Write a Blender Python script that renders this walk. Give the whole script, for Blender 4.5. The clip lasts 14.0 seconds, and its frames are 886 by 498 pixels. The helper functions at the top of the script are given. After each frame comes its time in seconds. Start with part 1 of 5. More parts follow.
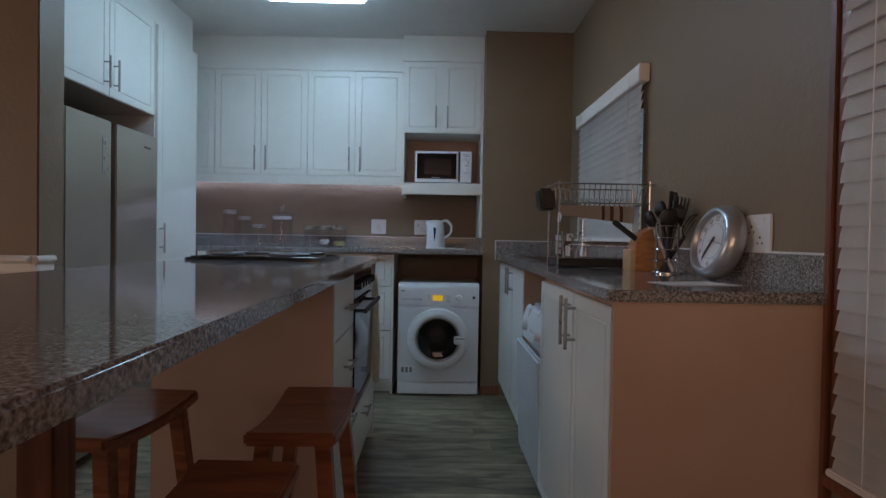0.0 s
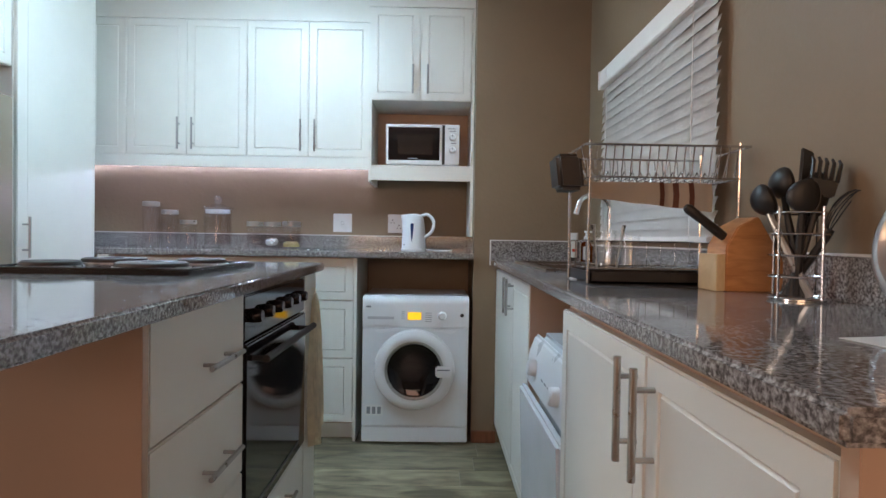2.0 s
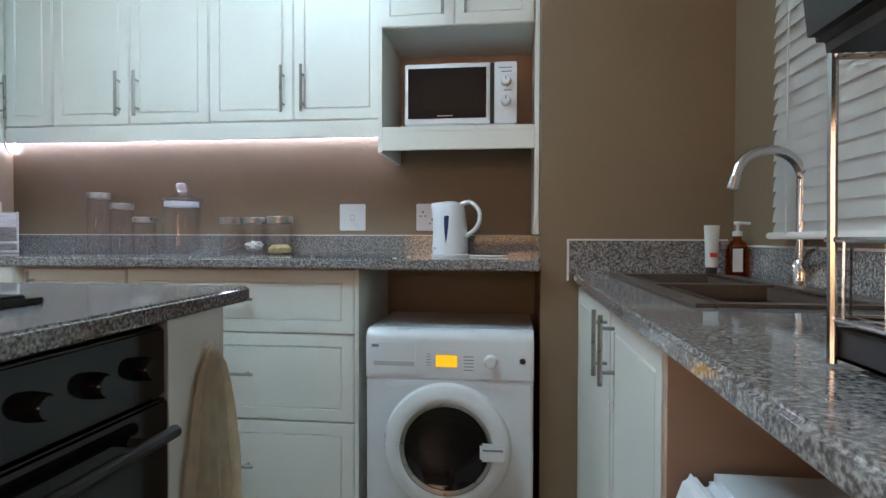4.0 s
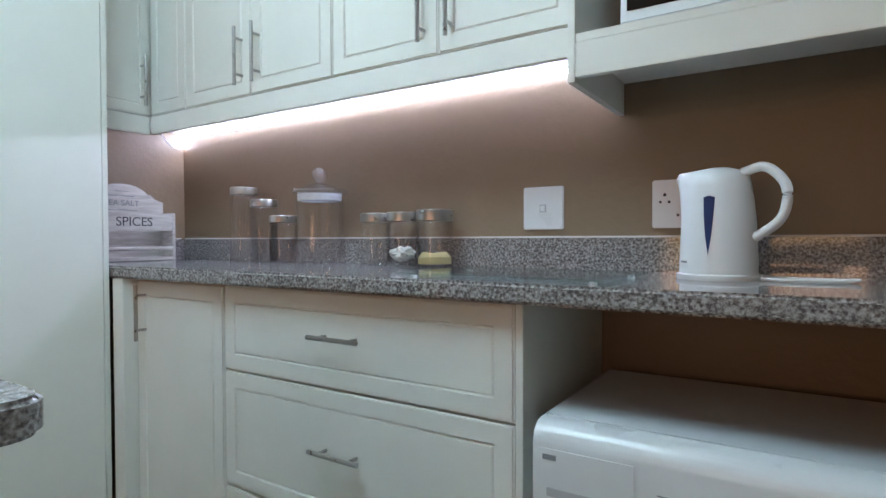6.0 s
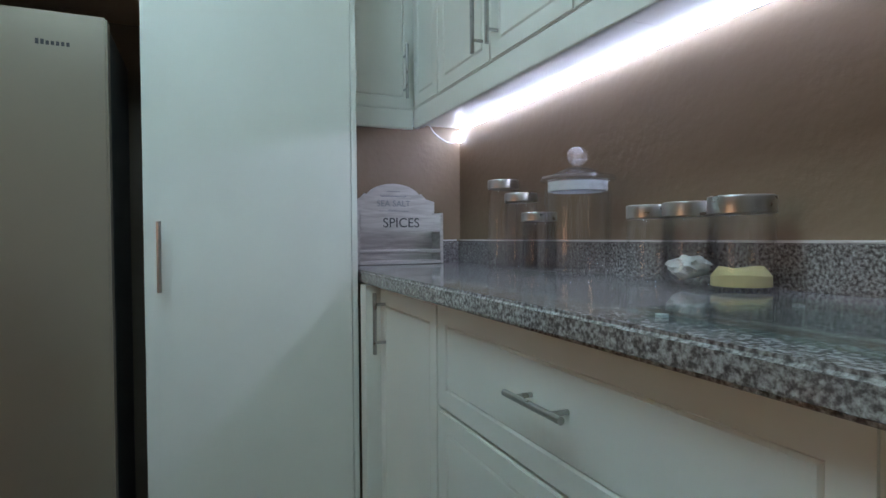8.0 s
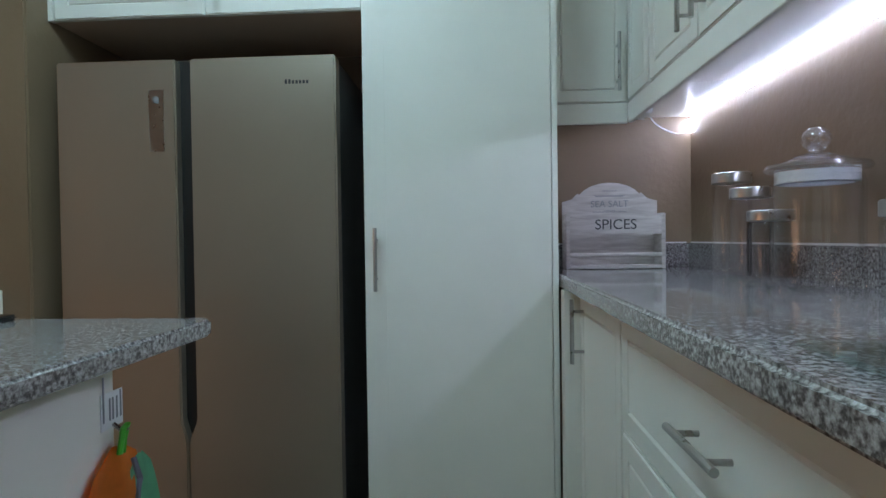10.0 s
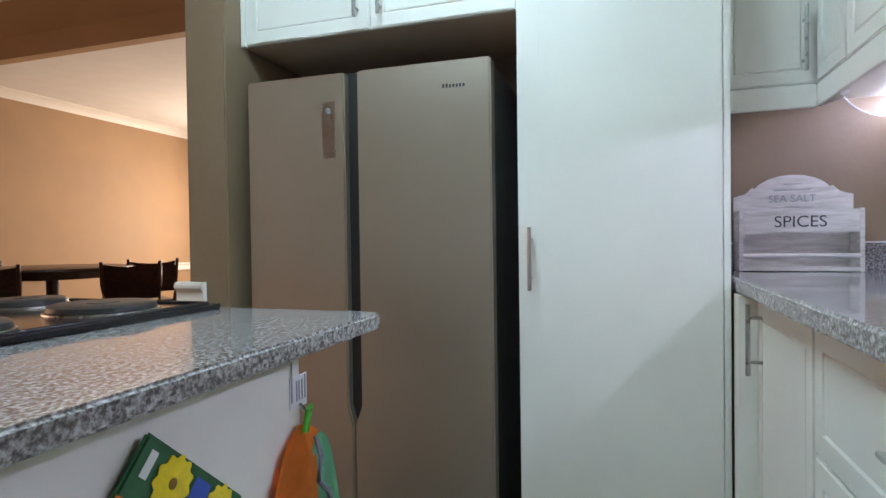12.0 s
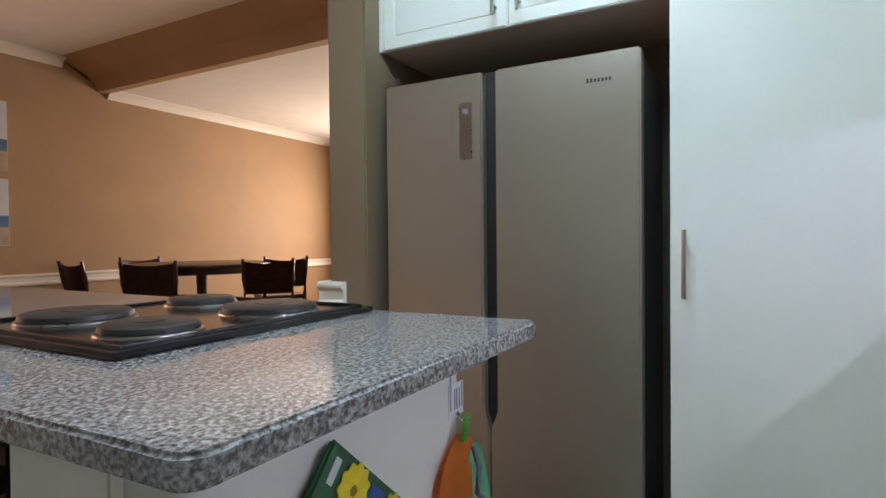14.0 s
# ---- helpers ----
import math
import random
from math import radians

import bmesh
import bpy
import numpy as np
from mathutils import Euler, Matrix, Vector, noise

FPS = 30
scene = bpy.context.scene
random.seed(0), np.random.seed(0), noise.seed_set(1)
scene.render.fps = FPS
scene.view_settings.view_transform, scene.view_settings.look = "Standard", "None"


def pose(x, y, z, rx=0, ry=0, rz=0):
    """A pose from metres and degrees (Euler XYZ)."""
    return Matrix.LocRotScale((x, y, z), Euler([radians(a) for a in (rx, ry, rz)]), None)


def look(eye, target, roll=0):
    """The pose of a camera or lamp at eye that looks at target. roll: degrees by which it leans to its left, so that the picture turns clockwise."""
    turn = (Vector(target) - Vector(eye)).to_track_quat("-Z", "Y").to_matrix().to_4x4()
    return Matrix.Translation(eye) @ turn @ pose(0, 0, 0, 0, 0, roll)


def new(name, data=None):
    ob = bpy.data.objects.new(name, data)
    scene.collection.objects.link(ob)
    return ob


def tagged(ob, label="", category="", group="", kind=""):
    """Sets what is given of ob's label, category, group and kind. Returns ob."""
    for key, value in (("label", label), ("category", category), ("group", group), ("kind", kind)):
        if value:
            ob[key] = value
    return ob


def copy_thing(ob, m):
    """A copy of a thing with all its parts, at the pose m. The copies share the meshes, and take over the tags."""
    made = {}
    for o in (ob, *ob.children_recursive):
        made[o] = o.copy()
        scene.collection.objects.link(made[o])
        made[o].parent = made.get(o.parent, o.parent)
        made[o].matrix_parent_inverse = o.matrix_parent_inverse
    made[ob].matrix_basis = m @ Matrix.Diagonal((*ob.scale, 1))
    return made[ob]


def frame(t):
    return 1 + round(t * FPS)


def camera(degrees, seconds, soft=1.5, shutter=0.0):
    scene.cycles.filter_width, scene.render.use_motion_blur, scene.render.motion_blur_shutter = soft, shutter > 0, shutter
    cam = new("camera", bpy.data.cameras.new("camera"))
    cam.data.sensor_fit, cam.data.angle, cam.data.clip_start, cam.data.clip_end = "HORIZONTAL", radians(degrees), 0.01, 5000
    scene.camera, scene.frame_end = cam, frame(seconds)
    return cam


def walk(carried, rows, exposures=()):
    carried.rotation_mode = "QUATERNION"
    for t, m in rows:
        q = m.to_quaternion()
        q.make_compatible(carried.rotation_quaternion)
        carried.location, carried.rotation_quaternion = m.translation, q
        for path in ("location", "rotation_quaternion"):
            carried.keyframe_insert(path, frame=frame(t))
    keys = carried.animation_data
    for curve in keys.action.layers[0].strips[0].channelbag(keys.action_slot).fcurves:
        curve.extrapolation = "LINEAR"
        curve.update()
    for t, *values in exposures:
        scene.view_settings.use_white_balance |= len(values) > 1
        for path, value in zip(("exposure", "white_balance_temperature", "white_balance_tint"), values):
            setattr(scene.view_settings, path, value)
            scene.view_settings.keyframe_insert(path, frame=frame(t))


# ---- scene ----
cam = camera(76.5, 14.0)
PATH = [
    (0, (-0.24, -0.295, 1.170), (-0.211, 1.704, 1.135), 1.0),
    (0.5, (-0.19, -0.058, 1.170), (-0.163, 1.941, 1.131), 0.9),
    (1, (-0.146, 0.169, 1.163), (-0.119, 2.168, 1.125), 0.9),
    (1.5, (-0.126, 0.448, 1.168), (-0.098, 2.448, 1.132), 1.0),
    (2, (-0.103, 0.707, 1.168), (-0.074, 2.706, 1.133), 0.9),
    (4.5, (0.025, 2.197, 1.173), (-0.388, 4.154, 1.131), 0.0),
    (5, (-0.01, 2.478, 1.179), (-0.631, 4.378, 1.136), -0.1),
    (5.5, (-0.047, 2.705, 1.174), (-0.878, 4.524, 1.132), -0.2),
    (6, (-0.083, 2.916, 1.179), (-1.167, 4.596, 1.142), -0.2),
    (6.5, (-0.133, 3.071, 1.182), (-1.487, 4.543, 1.146), -0.2),
    (7, (-0.203, 3.217, 1.183), (-1.755, 4.478, 1.143), -0.5),
    (7.5, (-0.258, 3.336, 1.192), (-1.974, 4.362, 1.149), -0.5),
    (8, (-0.298, 3.436, 1.195), (-2.14, 4.215, 1.153), -0.4),
    (8.5, (-0.306, 3.53, 1.206), (-2.241, 4.032, 1.163), -0.5),
    (11, (-0.299, 3.628, 1.205), (-2.263, 3.255, 1.172), -0.75),
    (11.5, (-0.294, 3.605, 1.211), (-2.232, 3.117, 1.175), -0.72),
    (12, (-0.298, 3.591, 1.207), (-2.201, 2.978, 1.175), -0.76),
    (12.5, (-0.302, 3.565, 1.215), (-2.171, 2.853, 1.180), -0.72),
    (13, (-0.304, 3.540, 1.222), (-2.137, 2.739, 1.183), -0.59),
    (13.5, (-0.293, 3.516, 1.231), (-2.087, 2.634, 1.181), -0.53),
    (14, (-0.300, 3.486, 1.222), (-2.056, 2.521, 1.187), -0.55),
]
# seconds, stops, kelvin, tint
EXPOSURES = [
    (0.0, -1.40, 5700, 11), (0.5, -0.95, 5800, 11), (1.0, -0.56, 5850, 12), (1.5, -0.31, 6100, 12), (2.2, -0.18, 6250, 12),
    (4.3, -0.40, 6400, 8), (5.0, -0.33, 6450, 9), (6.5, -0.42, 6450, 8), (7.0, -0.57, 6450, 5), (7.5, -0.85, 6400, 3), (8.0, -1.02, 6350, 2), (8.5, -1.21, 6300, 1),
    (11.0, -0.66, 6450, 7), (12.0, -0.28, 6600, 11), (12.8, 0.0, 6650, 12), (13.5, -0.15, 6600, 12), (14.0, -0.36, 6600, 12),
]
walk(cam, [(t, look(eye, target, roll)) for t, eye, target, roll in PATH], EXPOSURES)

# ---- light ----
world = bpy.data.worlds.new("sky")
scene.world = world
world.use_nodes = True
wn = world.node_tree.nodes
sky = wn.new("ShaderNodeTexSky")
sky.sky_type, sky.sun_disc, sky.sun_elevation, sky.sun_rotation = "NISHITA", False, radians(12), radians(200)
world.node_tree.links.new(sky.outputs[0], wn["Background"].inputs[0])
wn["Background"].inputs[1].default_value = 0.08


def area(name, eye, target, w, h, watts, colour):
    data = bpy.data.lights.new(name, "AREA")
    data.shape, data.size, data.size_y, data.energy, data.color = "RECTANGLE", w, h, watts, colour
    ob = new(name, data)
    ob.matrix_world = look(eye, target)
    return ob


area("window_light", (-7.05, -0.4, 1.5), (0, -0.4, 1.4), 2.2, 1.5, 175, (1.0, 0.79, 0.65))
# Warm fill from behind the camera; its source is unseen and invented.
area("added_south_fill", (-0.6, -2.12, 1.74), (-0.6, 4, 1.74), 2.2, 1.05, 30, (1.0, 0.50, 0.32))

# ---- materials ----
MATS = {}


def material(name, colour, rough=0.5, metal=0.0, vary=0.08, scale=6.0, fine=0.0, fine_scale=150.0, coat=0.0, emit=None, power=0.0, random_vary=0.0):
    m = bpy.data.materials.new(name)
    m.use_nodes = True
    n, l = m.node_tree.nodes, m.node_tree.links
    b = n["Principled BSDF"]
    b.inputs["Roughness"].default_value, b.inputs["Metallic"].default_value = rough, metal
    b.inputs["Coat Weight"].default_value, b.inputs["Coat Roughness"].default_value = coat, 0.1
    geo = n.new("ShaderNodeNewGeometry")
    noise_a = n.new("ShaderNodeTexNoise")
    noise_a.inputs["Scale"].default_value, noise_a.inputs["Detail"].default_value = scale, 5
    l.new(geo.outputs["Position"], noise_a.inputs["Vector"])
    ramp = n.new("ShaderNodeMapRange")
    ramp.inputs["From Min"].default_value, ramp.inputs["From Max"].default_value = 0.3, 0.7
    ramp.inputs["To Min"].default_value, ramp.inputs["To Max"].default_value = 1 - vary, 1 + vary
    l.new(noise_a.outputs["Fac"], ramp.inputs["Value"])
    hsv = n.new("ShaderNodeHueSaturation")
    hsv.inputs["Color"].default_value = (*colour, 1)
    value = ramp.outputs[0]
    if random_vary:
        info = n.new("ShaderNodeObjectInfo")
        spread = n.new("ShaderNodeMapRange")
        spread.inputs["To Min"].default_value, spread.inputs["To Max"].default_value = 1 - random_vary, 1 + random_vary
        l.new(info.outputs["Random"], spread.inputs["Value"])
        times = n.new("ShaderNodeMath")
        times.operation = "MULTIPLY"
        l.new(value, times.inputs[0]), l.new(spread.outputs[0], times.inputs[1])
        value = times.outputs[0]
    l.new(value, hsv.inputs["Value"])
    l.new(hsv.outputs[0], b.inputs["Base Color"])
    gloss = n.new("ShaderNodeMapRange")
    gloss.inputs["To Min"].default_value, gloss.inputs["To Max"].default_value = rough * 0.85, min(1.0, rough * 1.2)
    l.new(noise_a.outputs["Fac"], gloss.inputs["Value"])
    l.new(gloss.outputs[0], b.inputs["Roughness"])
    if fine:
        noise_b = n.new("ShaderNodeTexNoise")
        noise_b.inputs["Scale"].default_value, noise_b.inputs["Detail"].default_value = fine_scale, 3
        l.new(geo.outputs["Position"], noise_b.inputs["Vector"])
        bump = n.new("ShaderNodeBump")
        bump.inputs["Strength"].default_value, bump.inputs["Distance"].default_value = fine, 0.004
        l.new(noise_b.outputs["Fac"], bump.inputs["Height"])
        l.new(bump.outputs[0], b.inputs["Normal"])
    if emit:
        b.inputs["Emission Color"].default_value, b.inputs["Emission Strength"].default_value = (*emit, 1), power
    MATS[name] = m
    return m


def grain(name, dark, light, rough, stretch, scale, random_vary=0.0, coat=0.0, knots=True):
    """Timber: noise drawn out along one axis, in object space."""
    m = material(name, light, rough, coat=coat)
    n, l = m.node_tree.nodes, m.node_tree.links
    b = n["Principled BSDF"]
    geo = n.new("ShaderNodeNewGeometry")
    mapping = n.new("ShaderNodeMapping")
    mapping.inputs["Scale"].default_value = stretch
    l.new(geo.outputs["Position"], mapping.inputs["Vector"])
    info = n.new("ShaderNodeObjectInfo")
    shift = n.new("ShaderNodeVectorMath")
    shift.operation = "ADD"
    scaled = n.new("ShaderNodeMath")
    scaled.operation, scaled.inputs[1].default_value = "MULTIPLY", 40.0
    l.new(info.outputs["Random"], scaled.inputs[0])
    l.new(mapping.outputs[0], shift.inputs[0]), l.new(scaled.outputs[0], shift.inputs[1])
    tex = n.new("ShaderNodeTexNoise")
    tex.inputs["Scale"].default_value, tex.inputs["Detail"].default_value, tex.inputs["Distortion"].default_value = scale, 7, 0.6
    l.new(shift.outputs[0], tex.inputs["Vector"])
    ramp = n.new("ShaderNodeValToRGB")
    ramp.color_ramp.elements[0].position, ramp.color_ramp.elements[0].color = 0.32, (*dark, 1)
    ramp.color_ramp.elements[1].position, ramp.color_ramp.elements[1].color = 0.68, (*light, 1)
    l.new(tex.outputs["Fac"], ramp.inputs["Fac"])
    hsv = n.new("ShaderNodeHueSaturation")
    spread = n.new("ShaderNodeMapRange")
    spread.inputs["To Min"].default_value, spread.inputs["To Max"].default_value = 1 - random_vary, 1 + random_vary
    l.new(info.outputs["Random"], spread.inputs["Value"])
    l.new(spread.outputs[0], hsv.inputs["Value"])
    l.new(ramp.outputs[0], hsv.inputs["Color"])
    l.new(hsv.outputs[0], b.inputs["Base Color"])
    bump = n.new("ShaderNodeBump")
    bump.inputs["Strength"].default_value, bump.inputs["Distance"].default_value = 0.15, 0.002
    l.new(tex.outputs["Fac"], bump.inputs["Height"])
    l.new(bump.outputs[0], b.inputs["Normal"])
    return m


def granite_material(name):
    m = material(name, (0.2, 0.19, 0.18), 0.07)
    n, l = m.node_tree.nodes, m.node_tree.links
    b = n["Principled BSDF"]
    geo = n.new("ShaderNodeNewGeometry")
    tex = n.new("ShaderNodeTexNoise")
    tex.inputs["Scale"].default_value, tex.inputs["Detail"].default_value, tex.inputs["Roughness"].default_value = 165, 3, 0.55
    l.new(geo.outputs["Position"], tex.inputs["Vector"])
    ramp = n.new("ShaderNodeValToRGB")
    e = ramp.color_ramp.elements
    e[0].position, e[0].color = 0.33, (0.075, 0.068, 0.066, 1)
    e[1].position, e[1].color = 0.68, (0.42, 0.41, 0.405, 1)
    for where, colour in ((0.42, (0.13, 0.118, 0.114, 1)), (0.49, (0.215, 0.20, 0.195, 1)), (0.56, (0.30, 0.285, 0.28, 1))):
        step = e.new(where)
        step.color = colour
    l.new(tex.outputs["Fac"], ramp.inputs["Fac"])
    cell = n.new("ShaderNodeTexVoronoi")
    cell.inputs["Scale"].default_value = 230
    l.new(geo.outputs["Position"], cell.inputs["Vector"])
    mix = n.new("ShaderNodeMix")
    mix.data_type, mix.blend_type = "RGBA", "OVERLAY"
    mix.inputs["Factor"].default_value = 0.25
    grey = n.new("ShaderNodeRGBToBW")
    l.new(cell.outputs["Color"], grey.inputs[0])
    l.new(ramp.outputs[0], mix.inputs["A"]), l.new(grey.outputs[0], mix.inputs["B"])
    l.new(mix.outputs["Result"], b.inputs["Base Color"])
    b.inputs["IOR"].default_value = 1.68
    return m


def glass_material(name, tint, rough=0.02, low=0.035, high=0.55):
    """Thin clear glass: light passes straight through, with more gloss at grazing angles."""
    m = bpy.data.materials.new(name)
    m.use_nodes = True
    n, l = m.node_tree.nodes, m.node_tree.links
    n.remove(n["Principled BSDF"])
    clear = n.new("ShaderNodeBsdfTransparent")
    clear.inputs["Color"].default_value = (*tint, 1)
    shine = n.new("ShaderNodeBsdfGlossy")
    shine.inputs["Roughness"].default_value = rough
    facing_out = n.new("ShaderNodeLayerWeight")
    facing_out.inputs["Blend"].default_value = 0.5
    steep = n.new("ShaderNodeMath")
    steep.operation, steep.inputs[1].default_value = "POWER", 4.0
    l.new(facing_out.outputs["Facing"], steep.inputs[0])
    amount = n.new("ShaderNodeMapRange")
    amount.inputs["To Min"].default_value, amount.inputs["To Max"].default_value = low, high
    l.new(steep.outputs[0], amount.inputs["Value"])
    mix = n.new("ShaderNodeMixShader")
    l.new(amount.outputs[0], mix.inputs["Fac"])
    l.new(clear.outputs[0], mix.inputs[1]), l.new(shine.outputs[0], mix.inputs[2])
    l.new(mix.outputs[0], n["Material Output"].inputs["Surface"])
    MATS[name] = m
    return m


paint_kitchen = material("brown wall paint", (0.218, 0.154, 0.095), 0.5, vary=0.06, scale=3, fine=0.35, fine_scale=45)
paint_living = material("tan wall paint", (0.38, 0.25, 0.14), 0.65, vary=0.07, scale=2.5, fine=0.3, fine_scale=45)
paint_ceiling = material("white ceiling paint", (0.74, 0.73, 0.70), 0.8, vary=0.03, fine=0.1)
paint_trim = material("white trim paint", (0.75, 0.72, 0.66), 0.45, vary=0.04)
lacquer = material("off-white cabinet foil", (0.76, 0.745, 0.685), 0.32, vary=0.03, scale=4, fine=0.03, fine_scale=300)
melamine = material("cream melamine board", (0.54, 0.38, 0.28), 0.42, vary=0.04, scale=5, fine=0.04, fine_scale=250)
granite = granite_material("speckled granite")
sealant = material("white sealant", (0.72, 0.70, 0.68), 0.5)
steel = material("brushed steel", (0.42, 0.41, 0.39), 0.28, 1.0, vary=0.06, scale=40)
chrome = material("chrome wire", (0.60, 0.60, 0.61), 0.2, 1.0, vary=0.03)
fridge_skin = material("silver fridge steel", (0.42, 0.37, 0.30), 0.34, 0.75, vary=0.03, scale=3, fine=0.02, fine_scale=400)
dark_plastic = material("black plastic", (0.015, 0.014, 0.014), 0.45, vary=0.1)
charcoal = material("dark grey plastic", (0.05, 0.05, 0.052), 0.4, vary=0.1)
enamel = material("black enamel", (0.012, 0.011, 0.011), 0.14, vary=0.1)
plate_iron = material("cast iron hotplate", (0.035, 0.032, 0.031), 0.42, 0.3, vary=0.2, scale=30, fine=0.1)
black_glass = material("black oven glass", (0.008, 0.008, 0.009), 0.05)
oven_black = material("dull black oven front", (0.010, 0.009, 0.010), 0.06)
oven_black.node_tree.nodes["Principled BSDF"].inputs["IOR"].default_value = 1.42
white_plastic = material("white plastic", (0.72, 0.73, 0.74), 0.28, vary=0.02)
white_enamel = material("white enamel", (0.70, 0.72, 0.74), 0.22, vary=0.02)
grey_print = material("grey print", (0.22, 0.23, 0.25), 0.5)
# Shade tone for small recesses and gaps in white plastic.
recess_shade_grey = material("pale grey recess shade", (0.48, 0.48, 0.50), 0.5)
dark_print = material("dark print", (0.04, 0.04, 0.045), 0.5)
blue_window = material("dark blue kettle gauge", (0.02, 0.04, 0.12), 0.2)
lcd = material("lit amber display", (0.8, 0.4, 0.02), 0.4, emit=(1.0, 0.55, 0.01), power=1.0)
tube_glow = material("lit fluorescent diffuser", (0.9, 0.95, 0.95), 0.5, emit=(0.635, 0.885, 1.04), power=34.0)
led_glow = material("lit led strip", (0.9, 0.9, 1.0), 0.5, emit=(0.66, 0.70, 1.0), power=112.0)
stool_wood = grain("red-brown stool wood", (0.16, 0.05, 0.02), (0.33, 0.115, 0.045), 0.33, (1, 7, 7), 5, 0.1, coat=0.2)
block_wood = grain("orange beech", (0.40, 0.17, 0.06), (0.55, 0.26, 0.10), 0.4, (2, 2, 9), 8)
pale_wood = grain("pale beech", (0.55, 0.40, 0.22), (0.68, 0.52, 0.31), 0.45, (9, 2, 2), 8)
plank_wood = grain("olive-brown plank floor", (0.085, 0.068, 0.040), (0.36, 0.31, 0.20), 0.30, (1.6, 6, 6), 2.6, 0.30)
dark_wood = grain("dark mahogany", (0.022, 0.010, 0.008), (0.06, 0.022, 0.016), 0.3, (1, 6, 6), 5)
frame_wood = grain("red-brown window timber", (0.13, 0.045, 0.02), (0.24, 0.09, 0.045), 0.4, (8, 8, 1), 4)
washed_wood = grain("whitewashed timber", (0.42, 0.39, 0.36), (0.60, 0.57, 0.54), 0.7, (2, 1, 8), 9)
slat_white = material("white blind slat", (0.80, 0.77, 0.74), 0.45, vary=0.05, fine=0.05)
sink_mat = material("taupe composite sink", (0.10, 0.075, 0.06), 0.3, vary=0.12, scale=60)
clear_glass = glass_material("clear glass", (0.995, 0.996, 0.998))
teal_glass = glass_material("greenish sheet glass", (0.92, 0.985, 0.975), 0.05, 0.05, 0.7)
lid_glass = glass_material("bluish lid glass", (0.965, 0.97, 1.0), 0.16, 0.16, 0.85)
amber_glass = glass_material("amber soap", (0.70, 0.27, 0.04), 0.1)
flour = material("yellow powder", (0.56, 0.48, 0.24), 0.9, vary=0.1, scale=40, fine=0.3)
paper_white = material("white paper", (0.72, 0.73, 0.72), 0.7, vary=0.05)
cloth_cream = material("cream cotton", (0.80, 0.70, 0.52), 0.9, vary=0.12, scale=25, fine=0.3, fine_scale=500)
cloth_orange = material("orange microfibre", (0.90, 0.27, 0.04), 0.9, vary=0.1, scale=30, fine=0.3, fine_scale=400)
cloth_green = material("mint microfibre", (0.22, 0.62, 0.36), 0.9, vary=0.1, scale=30, fine=0.3, fine_scale=400)
cloth_grey = material("grey hem", (0.2, 0.21, 0.26), 0.8)
cloth_red = material("red cloth", (0.55, 0.06, 0.03), 0.9, vary=0.1, fine=0.3)
cloth_beige = material("beige cloth", (0.55, 0.46, 0.38), 0.9, vary=0.08, fine=0.3, fine_scale=400)
cloth_brown = material("brown stripe cloth", (0.17, 0.07, 0.05), 0.9, vary=0.1, fine=0.3, fine_scale=400)
board_green = material("dark green board print", (0.02, 0.10, 0.04), 0.3, vary=0.25, scale=30)
petal = material("yellow petal print", (0.80, 0.62, 0.02), 0.35, vary=0.12, scale=60)
petal_heart = material("brown flower heart", (0.25, 0.14, 0.02), 0.4)
board_lime = material("lime print", (0.10, 0.50, 0.05), 0.35)
board_blue = material("blue print", (0.03, 0.08, 0.42), 0.35)
board_orange = material("orange print", (0.85, 0.22, 0.02), 0.35)
silver_paint = material("silver clock rim", (0.46, 0.47, 0.49), 0.28, 0.7, vary=0.04)
clock_paper = material("pale clock face", (0.66, 0.66, 0.70), 0.5, vary=0.02)
canvas_sky = material("pale sky canvas", (0.58, 0.62, 0.68), 0.8, vary=0.1, scale=4, fine=0.2, fine_scale=600)
canvas_sea = material("blue sea canvas", (0.10, 0.20, 0.36), 0.8, vary=0.25, scale=8, fine=0.2, fine_scale=600)
canvas_sand = material("sand canvas", (0.42, 0.34, 0.25), 0.8, vary=0.2, scale=9, fine=0.2, fine_scale=600)
bronze = material("dark bronze metal", (0.09, 0.05, 0.035), 0.35, 0.6, vary=0.1)
# Shade of the fridge niche, put into the colour.
niche_shade_brown = material("niche shade brown", (0.16, 0.12, 0.09), 0.6, vary=0.08)

# ---- mesh helpers ----
PLACE = {}


def box(bm, x0, x1, y0, y1, z0, z1, bevel=0.0, segs=2):
    made = bmesh.ops.create_cube(bm, size=1.0)["verts"]
    for v in made:
        v.co = Vector((x0 + (v.co.x + 0.5) * (x1 - x0), y0 + (v.co.y + 0.5) * (y1 - y0), z0 + (v.co.z + 0.5) * (z1 - z0)))
    if bevel:
        edges = list({e for v in made for e in v.link_edges})
        bmesh.ops.bevel(bm, geom=edges, offset=bevel, segments=segs, affect="EDGES", clamp_overlap=True)
    return bm


def boxed(*a, **k):
    return box(bmesh.new(), *a, **k)


